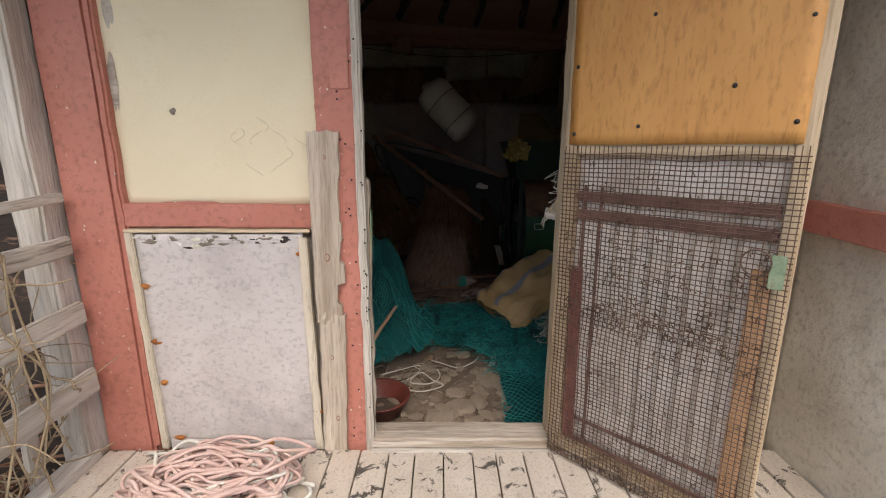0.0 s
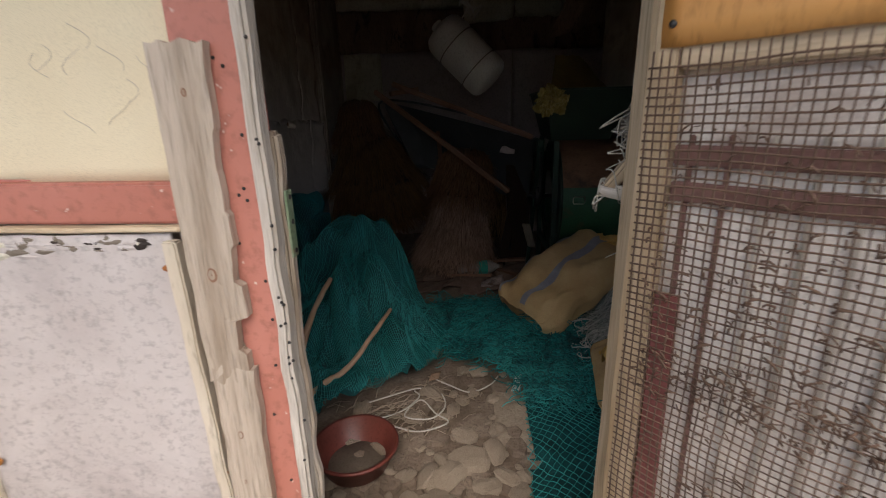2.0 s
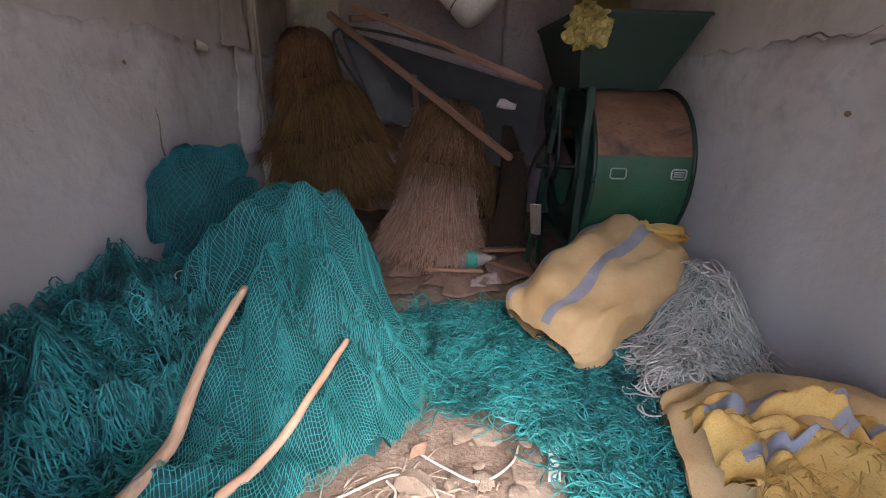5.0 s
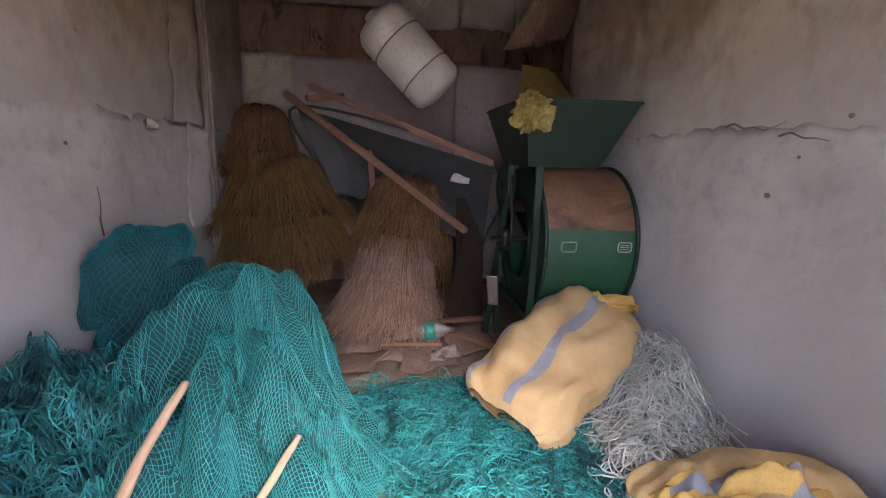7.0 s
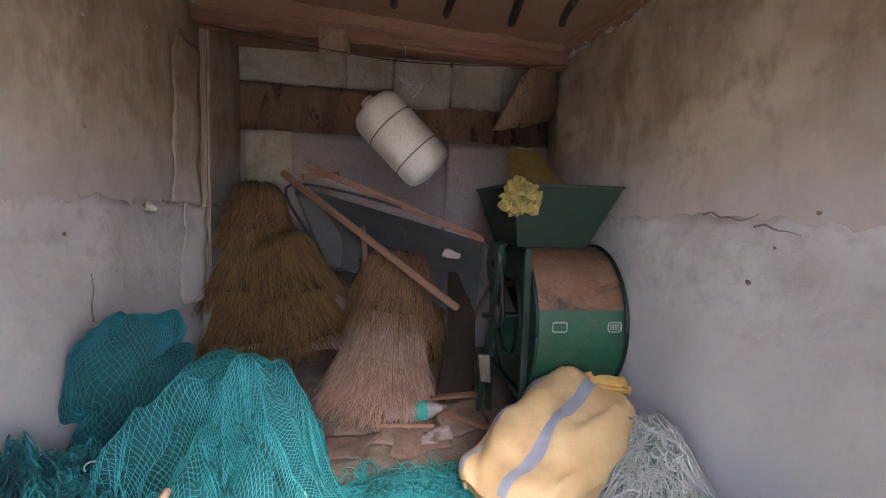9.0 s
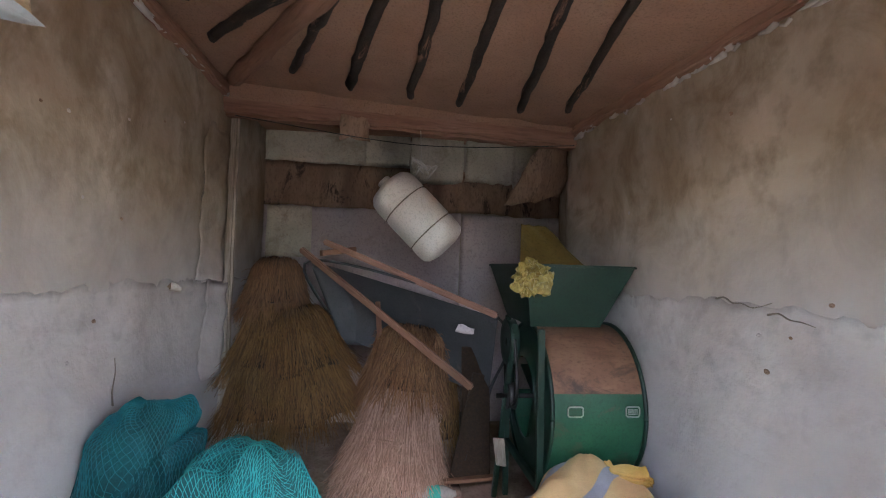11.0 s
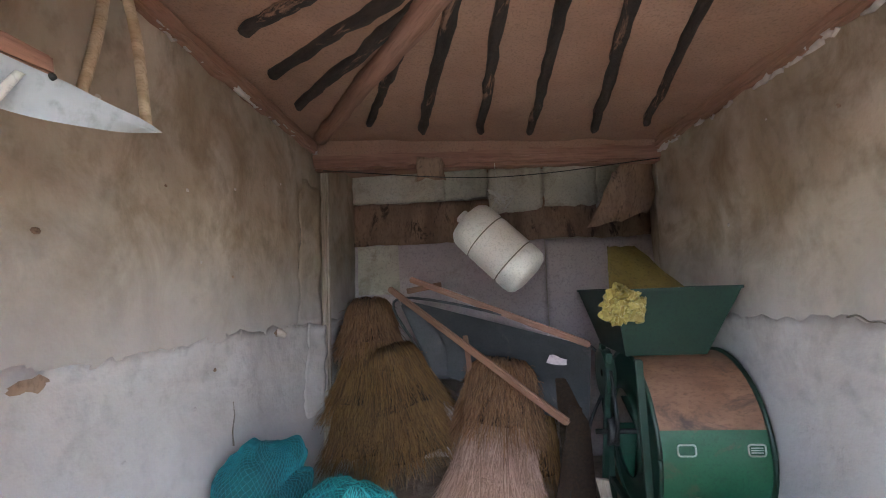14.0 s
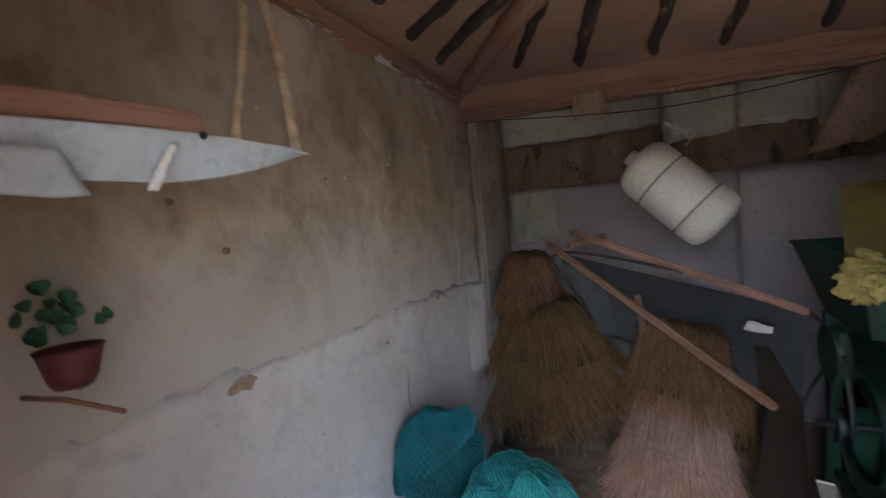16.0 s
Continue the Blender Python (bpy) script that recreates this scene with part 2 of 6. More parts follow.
    "orange_wood": material("raw_orange_timber", (0.6, 0.34, 0.17), (0.7, 0.45, 0.27), 0.8, big=14, fine=110, bump=0.5, stretch=GRAIN, stain=(0.4, 0.2, 0.1), stain_at=(0.55, 0.75), stain_scale=9),
    "tan_strip": material("yellowed_edge_strip", (0.5, 0.42, 0.31), (0.64, 0.57, 0.46), 0.75, big=9, fine=90, bump=0.4, stretch=(0.2, 1, 1), stain=(0.3, 0.2, 0.11), stain_at=(0.6, 0.75), stain_scale=7),
    "plank_wood": material("weathered_plank", (0.33, 0.255, 0.185), (0.62, 0.53, 0.43), 0.88, big=13, fine=110, bump=1.0, depth=0.008, stretch=(0.07, 1, 1), stain=(0.19, 0.13, 0.09), stain_at=(0.56, 0.7), stain_scale=9, vary=1),
    "door_paper": material("greyed_door_paper", (0.72, 0.66, 0.6), (0.83, 0.79, 0.74), 0.85, big=5, fine=80, bump=0.2, stain=(0.42, 0.34, 0.29), stain_at=(0.52, 0.72), stain_scale=4),
    "green_plate": material("pale_green_plate", (0.15, 0.22, 0.13), (0.27, 0.34, 0.22), 0.6, big=12, fine=90, stain=(0.2, 0.13, 0.07), stain_at=(0.58, 0.7), stain_scale=25),
    "zinc": material("white_zinc_sheet", (0.4, 0.44, 0.47), (0.5, 0.54, 0.57), 0.5, big=4, fine=25, bump=0.15, stain=(0.42, 0.38, 0.33), stain_at=(0.6, 0.8), stain_scale=6),
    "dry_vine": material("dry_vine", (0.3, 0.22, 0.13), (0.42, 0.33, 0.21), 0.85, big=9, fine=90),
    "leaf": material("dark_green_leaf", (0.012, 0.06, 0.03), (0.02, 0.09, 0.045), 0.5, big=9, fine=90),
    "pot": material("dark_red_pot", (0.09, 0.015, 0.018), (0.13, 0.02, 0.025), 0.5, big=9, fine=90),
    "yellow_bag": material("crumpled_yellow_plastic", (0.24, 0.17, 0.035), (0.42, 0.33, 0.11), 0.4, big=14, fine=60, bump=0.3, stain=(0.45, 0.2, 0.12), stain_at=(0.63, 0.7), stain_scale=9),
    "mustard": material("mustard_board", (0.14, 0.095, 0.02), (0.2, 0.14, 0.035), 0.8, big=4, fine=60, bump=0.2),
    "bottle": material("clouded_bottle_plastic", (0.3, 0.27, 0.25), (0.4, 0.36, 0.33), 0.25, big=6, fine=60, bump=0.1),
    "label_green": material("green_label", (0.02, 0.3, 0.22), (0.03, 0.36, 0.27), 0.5, big=9, fine=90),
    "label_white": material("white_label", (0.65, 0.65, 0.62), (0.75, 0.75, 0.7), 0.6, big=9, fine=90),
    "cardboard": material("brown_cardboard", (0.13, 0.08, 0.058), (0.23, 0.155, 0.12), 0.85, big=5, fine=60, bump=0.4, stain=(0.14, 0.09, 0.065), stain_at=(0.57, 0.7), stain_scale=6, vary=1),
    "carton": material("soiled_pale_carton", (0.26, 0.2, 0.18), (0.38, 0.31, 0.29), 0.85, big=7, fine=60, bump=0.4, stain=(0.12, 0.08, 0.07), stain_at=(0.5, 0.65), stain_scale=9),
    "shingle": material("dark_eave_board", (0.16, 0.12, 0.09), (0.23, 0.17, 0.13), 0.9, big=6, fine=60, stretch=GRAIN),
}


# ---- builders ----
def wobble(p, scale, amount):
    v = noise.noise_vector(Vector(p) * scale)
    return (p[0] + v.x * amount, p[1] + v.y * amount, p[2] + v.z * amount)


def mesh_of(name, verts, faces, mat, smooth=True):
    me = bpy.data.meshes.new(name)
    me.from_pydata([tuple(v) for v in verts], [], [tuple(f) for f in faces])
    me.validate()
    me.materials.append(M[mat] if isinstance(mat, str) else mat)
    if smooth:
        me.polygons.foreach_set("use_smooth", [True] * len(me.polygons))
    me.update()
    return me


def thing(name, base, label, category, group="", kind=""):
    ob = new(name)
    ob.location = base
    ob.empty_display_size = 0.1
    return tagged(ob, label, category, group, kind)


def world_of(ob):
    m = ob.matrix_basis.copy()
    while ob.parent:
        ob = ob.parent
        m = ob.matrix_basis @ m
    return m


def put(name, me, parent=None, m=None, label=""):
    """Link a mesh, built in world metres or about the pose m, under its thing."""
    ob = new(name, me)
    m = m or Matrix()
    if parent:
        ob.parent = parent
        m = world_of(parent).inverted() @ m
    ob.matrix_basis = m
    if label:
        ob["label"] = label
    return ob


def box_bm(dx, dy, dz, bevel=0.004, cuts=0, rough=0.0, seed=0.0):
    bm = bmesh.new()
    bmesh.ops.create_cube(bm, size=1)
    bmesh.ops.scale(bm, vec=(dx, dy, dz), verts=bm.verts)
    if cuts:
        longest = max(dx, dy, dz)
        axis = (dx, dy, dz).index(longest)
        edges = [e for e in bm.edges if abs((e.verts[0].co - e.verts[1].co)[axis]) > longest * 0.9]
        bmesh.ops.subdivide_edges(bm, edges=edges, cuts=cuts, use_grid_fill=True)
    if bevel:
        bmesh.ops.bevel(bm, geom=[e for e in bm.edges if e.calc_face_angle(0) > 1.0], offset=bevel, segments=2, affect="EDGES")
    if rough:
        for v in bm.verts:
            d = noise.noise_vector(Vector((v.co.x * 9 + seed, v.co.y * 9, v.co.z * 9)))
            v.co += d * rough
    return bm


def bm_mesh(name, bm, mat):
    me = bpy.data.meshes.new(name)
    bm.to_mesh(me)
    bm.free()
    me.materials.append(M[mat])
    return me


def board(name, a, b, w, h, mat, parent=None, up=(0, 0, 1), bevel=0.004, rough=0.0, cuts=6, label="", seed=None):
    """A board from a to b; w across, h along up. Its grain runs along its length."""
    a, b = Vector(a), Vector(b)
    x = (b - a).normalized()
    z = Vector(up)
    z = (z - x * z.dot(x)).normalized()
    y = z.cross(x)
    m = Matrix((x, y, z)).transposed().to_4x4()
    m.translation = (a + b) / 2
    s = a.x * 3.7 + a.y * 1.9 + a.z * 5.3 if seed is None else seed
    return put(name, bm_mesh(name, box_bm((b - a).length, w, h, min(bevel, w / 4, h / 4), cuts, rough, s), mat), parent, m, label)


def block(name, lo, hi, mat, parent=None, bevel=0.004, rough=0.0, label="", cuts=0):
    c = [(p + q) / 2 for p, q in zip(lo, hi)]
    d = [q - p for p, q in zip(lo, hi)]
    return put(name, bm_mesh(name, box_bm(*d, min(bevel, min(d) / 4), cuts, rough, c[0]), mat), parent, Matrix.Translation(c), label)


def tube(path, r, sides=5, taper=None, closed=False):
    """Vertices and faces of a tube along a path."""
    pts = [Vector(p) for p in path]
    verts, faces = [], []
    n = len(pts)
    prev = None
    for i, p in enumerate(pts):
        d = pts[min(i + 1, n - 1)] - pts[max(i - 1, 0)]
        d = d.normalized() if d.length > 1e-9 else Vector((0, 0, 1))
        ref = prev if prev is not None and abs(prev.dot(d)) < 0.95 else (Vector((0, 0, 1)) if abs(d.z) < 0.9 else Vector((1, 0, 0)))
        u = (ref - d * ref.dot(d)).normalized()
        prev = u
        w = d.cross(u)
        rr = r if taper is None else r * (taper[0] + (taper[1] - taper[0]) * i / max(n - 1, 1))
        for k in range(sides):
            an = 2 * math.pi * k / sides
            verts.append(p + (u * math.cos(an) + w * math.sin(an)) * rr)
    for i in range(n - 1):
        for k in range(sides):
            k2 = (k + 1) % sides
            faces.append((i * sides + k, i * sides + k2, (i + 1) * sides + k2, (i + 1) * sides + k))
    if not closed:
        faces.append(tuple(range(sides - 1, -1, -1)))
        faces.append(tuple((n - 1) * sides + k for k in range(sides)))
    return verts, faces


class Bundle:
    """Many tubes in one mesh."""
    def __init__(self):
        self.v, self.f = [], []

    def add(self, path, r, sides=3, taper=None):
        v, f = tube(path, r, sides, taper)
        k = len(self.v)
        self.v += v
        self.f += [tuple(i + k for i in q) for q in f]

    def mesh(self, name, mat):
        return mesh_of(name, self.v, self.f, mat)


def smooth_path(points, n=8):
    """A Catmull-Rom line through the points."""
    p = [Vector(q) for q in points]
    p = [2 * p[0] - p[1]] + p + [2 * p[-1] - p[-2]]
    out = []
    for i in range(1, len(p) - 2):
        for k in range(n):
            t = k / n
            a, b, c, d = p[i - 1:i + 3]
            out.append(0.5 * ((2 * b) + (c - a) * t + (2 * a - 5 * b + 4 * c - d) * t * t + (3 * b - a - 3 * c + d) * t ** 3))
    out.append(p[-2])
    return out


def lathe(profile, steps=40):
    """Profile rows (radius, z) turned about z."""
    verts, faces = [], []
    for r, z in profile:
        for k in range(steps):
            an = 2 * math.pi * k / steps
            verts.append((r * math.cos(an), r * math.sin(an), z))
    for i in range(len(profile) - 1):
        for k in range(steps):
            k2 = (k + 1) % steps
            faces.append((i * steps + k, i * steps + k2, (i + 1) * steps + k2, (i + 1) * steps + k))
    return verts, faces


def grid(fn, nu, nv, wrap=False):
    verts = [fn(i / nu, j / nv) for j in range(nv + 1) for i in range(nu + (0 if wrap else 1))]
    w = nu if wrap else nu + 1
    faces = []
    for j in range(nv):
        for i in range(nu):
            i2 = (i + 1) % w if wrap else i + 1
            faces.append((j * w + i, j * w + i2, (j + 1) * w + i2, (j + 1) * w + i))
    return verts, faces


def axis_pose(a, b, up=(0, 0, 1)):
    """A pose at a whose z points to b."""
    z = (Vector(b) - Vector(a)).normalized()
    u = Vector(up) if abs(z.dot(Vector(up))) < 0.95 else Vector((1, 0, 0))
    x = (u - z * u.dot(z)).normalized()
    m = Matrix((x, z.cross(x), z)).transposed().to_4x4()
    m.translation = Vector(a)
    return m


def sheet_mesh(name, corner, du, dv, normal, nu, nv, mat, dent=0.006, thick=0.004, ragged=0.0, scale=4.0):
    """A thin, uneven sheet with real thickness and ragged edges."""
    c, du, dv, nn = Vector(corner), Vector(du), Vector(dv), Vector(normal).normalized()

    def at(u, v, off):
        p = c + du * u + dv * v
        d = noise.noise(p * scale) * dent + noise.noise(p * scale * 4) * dent * 0.3
        if ragged and (u in (0, 1) or v in (0, 1)):
            q = noise.noise_vector(p * 14) * ragged
            p = p + q - nn * q.dot(nn)
        return p + nn * (d + off)
    v1, f1 = grid(lambda u, v: at(u, v, thick), nu, nv)
    v2, f2 = grid(lambda u, v: at(u, v, 0), nu, nv)
    k, w = len(v1), nu + 1
    rim = [i for i in range(w)] + [j * w + nu for j in range(1, nv + 1)] + [nv * w + i for i in range(nu - 1, -1, -1)] + [j * w for j in range(nv - 1, 0, -1)]
    faces = f1 + [tuple(i + k for i in reversed(f)) for f in f2]
    faces += [(a + k, b + k, b, a) for a, b in zip(rim, rim[1:] + rim[:1])]
    return mesh_of(name, v1 + v2, faces, mat)


rng = random.Random(7)
FLOOR, FRONT, LEFT, BACK, RECESS = -0.19, 1.673, -1.295, 4.83, 5.85


def right_x(y):
    return 1.40 - 0.105 * (y - 3.2)


# ---- ground and porch ----
def structure(name, me, label, category):
    return tagged(put(name, me), label, category, kind="structure")


v, f = grid(lambda u, v: (-400 + 800 * u, -400 + 800 * v, -0.42), 8, 8)
structure("ground", mesh_of("ground", v, f, "ground", False), "bare brown yard soil round the house", "ground")

# unseen wall, added to keep low sky light off the room's rear
block_wall = structure("wall_yard", sheet_mesh("wall_yard", (-2.6, -3.6, -0.42), (5.2, 0, 0), (0, 0, 2.5), (0, 1, 0), 40, 20, "mud_wall", 0.03, 0.2), "unseen plain wall added across the yard to block low sky light", "wall")

porch = thing("porch_floor", (0, 1.6, -0.06), "worn porch floor of narrow boards with flaking grey-beige paint", "floor", kind="structure")
edge, k = -1.42, 0
board_x = [-1.4, -1.28, -1.16, -1.04, -0.92, -0.8, -0.69, -0.575, -0.46, -0.342, -0.223, -0.116, 0.002, 0.121, 0.216, 0.33, 0.45, 0.565, 0.68, 0.8, 0.915, 1.03, 1.15, 1.27, 1.385]
for x0, x1 in zip(board_x, board_x[1:]):
    c = (x0 + x1) / 2
    board("floor_board", (c, -0.75, -0.02 + rng.uniform(-0.002, 0.002)), (c, 1.635, -0.02 + rng.uniform(-0.002, 0.002)), x1 - x0 - 0.006, 0.04, "floor_paint", porch, bevel=0.003, rough=0.0015)
board("floor_joist", (-1.4, 1.4, -0.1), (1.38, 1.4, -0.1), 0.1, 0.1, "grey_wood", porch)
board("floor_joist", (-1.4, -0.6, -0.1), (1.38, -0.6, -0.1), 0.1, 0.1, "grey_wood", porch)
block("porch_base", (-1.41, -0.68, -0.42), (1.39, 1.72, -0.16), "mud_wall", porch)

# ---- front wall of the room ----
front = thing("wall_front", (0, FRONT, -0.1), "timber-framed front wall in faded red paint and cream plaster", "wall", kind="structure")
post = board("post", (-1.32, FRONT + 0.06, -0.12), (-1.31, FRONT + 0.06, 2.35), 0.2, 0.16, "red_paint", front, up=(0, 1, 0), bevel=0.012, rough=0.003, cuts=14, label="faded red painted post with split edges")
board("corner_batten", (-1.205, FRONT + 0.01, 0.0), (-1.215, FRONT + 0.012, 2.3), 0.035, 0.05, "red_paint", front, up=(0, 1, 0), bevel=0.01, rough=0.006, cuts=20)
put("plaster_panel", sheet_mesh("plaster_panel", (-1.22, FRONT + 0.035, 1.02), (0.79, 0, 0), (0, 0, 1.33), (0, -1, 0), 24, 36, "cream", 0.004, 0.014), front, label="cream painted plaster with scuffs")
block("plaster_core", (-1.23, FRONT + 0.04, -0.16), (-0.44, FRONT + 0.115, 2.34), "mud_wall", front)
board("rail", (-1.215, FRONT + 0.02, 0.985), (-0.44, FRONT + 0.02, 0.98), 0.09, 0.06, "red_paint", front, up=(0, 1, 0), bevel=0.006, rough=0.002, cuts=10)
board("sill_rail", (-1.23, FRONT + 0.06, -0.06), (-0.3, FRONT + 0.06, -0.06), 0.1, 0.11, "brown_wood", front, up=(0, 1, 0))
board("stud", (-0.385, FRONT + 0.018, -0.06), (-0.377, FRONT + 0.018, 2.34), 0.155, 0.065, "red_paint", front, up=(0, 1, 0), bevel=0.008, rough=0.0025, cuts=14)
block("stud_patch", (-0.395, FRONT - 0.022, 1.435), (-0.33, FRONT - 0.012, 1.6), "red_paint", front, 0.002, 0.001)
board("jamb_strip", (-0.304, FRONT - 0.012, -0.03), (-0.300, FRONT - 0.012, 2.1), 0.03, 0.05, "white_wood", front, up=(0, 1, 0), bevel=0.01, rough=0.006, cuts=40, label="weathered bare jamb with nail holes")
board("jamb_bark", (-0.299, FRONT + 0.025, -0.03), (-0.294, FRONT + 0.025, 1.12), 0.03, 0.035, "grey_wood", front, up=(0, 1, 0), bevel=0.01, rough=0.01, cuts=40, label="brown bark edge of the jamb")
board("jamb_right", (0.475, FRONT + 0.05, -0.06), (0.49, FRONT + 0.05, 2.1), 0.07, 0.09, "pale_wood", front, up=(0, 1, 0), bevel=0.01, rough=0.005, cuts=18, label="bare timber door post")
board("lintel", (-0.46, FRONT + 0.06, 2.02), (0.56, FRONT + 0.06, 2.02), 0.13, 0.16, "red_paint", front)
block("plaster_over_door", (-0.46, FRONT + 0.03, 2.08), (0.56, FRONT + 0.12, 2.46), "cream", front)
block("plaster_right", (0.51, FRONT + 0.03, -0.16), (1.42, FRONT + 0.12, 2.46), "mud_wall", front)
board("rail_right", (0.51, FRONT + 0.02, 0.985), (1.4, FRONT + 0.02, 0.98), 0.09, 0.06, "red_paint", front, up=(0, 1, 0))
board("top_plate", (-1.5, FRONT + 0.06, 2.4), (1.5, FRONT + 0.06, 2.4), 0.16, 0.14, "red_paint", front)
thr = thing("threshold", (0.08, FRONT, -0.03), "worn pale wooden door threshold", "threshold", kind="structure")
board("sill_board", (-0.31, FRONT + 0.03, 0.022), (0.45, FRONT + 0.03, 0.02), 0.13, 0.05, "grey_wood", thr, bevel=0.012, rough=0.004, cuts=12)
board("sill_step", (-0.31, FRONT - 0.035, -0.012), (0.45, FRONT - 0.035, -0.012), 0.05, 0.025, "white_wood", thr, bevel=0.006, rough=0.003, cuts=12)
block("sill_base", (-0.31, FRONT + 0.0, -0.25), (0.45, FRONT + 0.09, -0.005), "mud_wall", thr)

# the grey board nailed over the lower bay
gp = thing("grey_panel", (-0.85, FRONT, -0.02), "grey weathered board panel with rusty nails leaning on the wall", "panel")
put("board_face", sheet_mesh("board_face", (-1.165, FRONT - 0.004, 0.02), (0.635, 0, 0), (0, 0, 0.895), (0, -1, 0), 26, 34, "sheet", 0.005, 0.01, 0.004), gp)
board("edge_strip", (-1.172, FRONT - 0.012, -0.01), (-1.188, FRONT - 0.012, 0.925), 0.032, 0.02, "tan_strip", gp, up=(0, 1, 0), rough=0.003, cuts=14)
board("edge_strip", (-0.518, FRONT - 0.012, -0.01), (-0.53, FRONT - 0.016, 0.9), 0.032, 0.03, "tan_strip", gp, up=(0, 1, 0), rough=0.005, cuts=14)
board("edge_strip", (-1.15, FRONT - 0.012, 0.012), (-0.52, FRONT - 0.012, 0.008), 0.045, 0.018, "sheet", gp, up=(0, 1, 0), rough=0.003, cuts=10)
board("top_ledge", (-1.2, FRONT - 0.012, 0.928), (-0.5, FRONT - 0.012, 0.928), 0.012, 0.03, "pale_wood", gp, up=(0, 1, 0), rough=0.003, cuts=14)
for i in range(64):
    x, z = -1.155 + 0.61 * rng.random(), 0.905 - abs(rng.gauss(0, 0.014))
    w, h = rng.uniform(0.006, 0.03), rng.uniform(0.004, 0.012)
    v, f = grid(lambda u, q: (x + w * q * math.cos(6.2832 * u) * (1 + 0.9 * noise.noise((u * 5, x * 9, i))), FRONT - 0.0155 - 0.004 * (1 - q), z + h * q * math.sin(6.2832 * u) * (1 + 0.9 * noise.noise((u * 6, i, 2)))), 14, 3)
    put("torn_scrap", mesh_of("torn_scrap", v, f, rng.choice(["sheet", "sheet", "groove", "groove", "rafter", "newsprint", "sheet"])), gp)
for x, z in [(-1.155, 0.71), (-1.145, 0.48), (-1.135, 0.3), (-1.1, 0.045), (-0.535, 0.84), (-0.53, 0.66), (-0.525, 0.44), (-0.52, 0.29), (-0.73, 0.02), (-0.52, 0.17)]:
    v, f = grid(lambda u, w: (x + (0.017 * w + 0.022 * w * noise.noise((u * 4, x * 9, z * 9))) * math.cos(6.2832 * u), FRONT - 0.0215 - 0.006 * (1 - w), z + (0.013 * w) * math.sin(6.2832 * u)), 14, 3)
    put("rusty_nail", mesh_of("rusty_nail", v, f, "rust"), gp)

def torn_plank(a, b, w, t, seed, bite):
    """A split plank: one long edge torn away in steps towards one end, both ends broken."""
    a, b = Vector(a), Vector(b)
    L = (b - a).length
    x = (b - a).normalized()
    m = Matrix((x, Vector((0, -1, 0)).cross(x) * -1, Vector((0, -1, 0)))).transposed().to_4x4()
    m.translation = a

    def at(u, v, z):
        step = math.floor((u + 0.03 * noise.noise((v * 5, seed, 0))) * 9) / 9
        cut = bite * max(0.0, noise.noise((step * 7.3, seed, 4)) + 0.35) * (1.0 if v > 0.5 else 0.0) * (1 - u) ** 0.6
        across = -w / 2 + (w - cut) * v + 0.005 * noise.noise((u * 8, seed, v))
        along = u * L + (0.018 * noise.noise((v * 6, seed, u)) if u in (0, 1) else 0)
        return Vector((along, across, z + 0.003 * noise.noise((u * 9, v * 4, seed))))
    n1, n2 = 70, 8
    v1, f1 = grid(lambda u, v: at(u, v, t / 2), n1, n2)
    v2, f2 = grid(lambda u, v: at(u, v, -t / 2), n1, n2)
    k, wd = len(v1), n1 + 1
    rim = list(range(wd)) + [j * wd + n1 for j in range(1, n2 + 1)] + [n2 * wd + i for i in range(n1 - 1, -1, -1)] + [j * wd for j in range(n2 - 1, 0, -1)]
    faces = f1 + [tuple(i + k for i in reversed(q)) for q in f2] + [(p + k, q + k, q, p) for p, q in zip(rim, rim[1:] + rim[:1])]
    return put("plank", mesh_of("plank", v1 + v2, faces, "plank_wood", False), None, m)


for a, b, w, sd in [((-0.432, FRONT - 0.029, 0.565), (-0.428, FRONT - 0.029, 1.29), 0.115, 1.0), ((-0.445, FRONT - 0.029, -0.015), (-0.43, FRONT - 0.029, 0.6), 0.1, 4.0)]:
    tagged(torn_plank(a, b, w, 0.024, sd, 0.05 if sd == 1 else 0.012), "weathered grey plank with knots nailed beside the doorway", "plank", "planks beside the doorway")

# ---- porch surroundings ----
structure("wall_porch_side", sheet_mesh("wall_porch_side", (1.505, 1.70, -0.42), (0, -0.72, 0), (0, 0, 2.9), (-1, 0, 0), 24, 60, "beige_plaster", 0.02, 0.12), "uneven beige mud plaster side wall of the porch", "wall")
sb = board("red_wall_timber", (1.365, 1.66, 0.99), (1.375, 0.99, 0.97), 0.06, 0.11, "red_paint", None, rough=0.004, cuts=16)
tagged(sb, "dark red timber set in the plaster wall", "timber", kind="structure")
# eave out of view, added and sized to cut light on the upper walls
eave = thing("unseen_porch_roof", (0, 0.9, 2.3), "unseen board eave added over the porch to dim the upper room", "roof", kind="structure")
for i in range(8):
    y = 1.64 - i * 0.14
    board("eave_board", (-2.9, y, 2.46 - i * 0.025), (1.7, y, 2.46 - i * 0.025), 0.13, 0.03, "shingle", eave)
grey_post = board("grey_post", (-1.475, FRONT - 0.05, -0.42), (-1.475, FRONT - 0.05, 2.4), 0.11, 0.12, "white_wood", None, up=(0, 1, 0), bevel=0.01, rough=0.006, cuts=24)
tagged(grey_post, "weathered grey-white post with flaking paint and mortises", "post", kind="structure")
fence = thing("railing", (-1.45, 1.2, -0.1), "broken grey-white wooden side railing with dry vines", "railing")
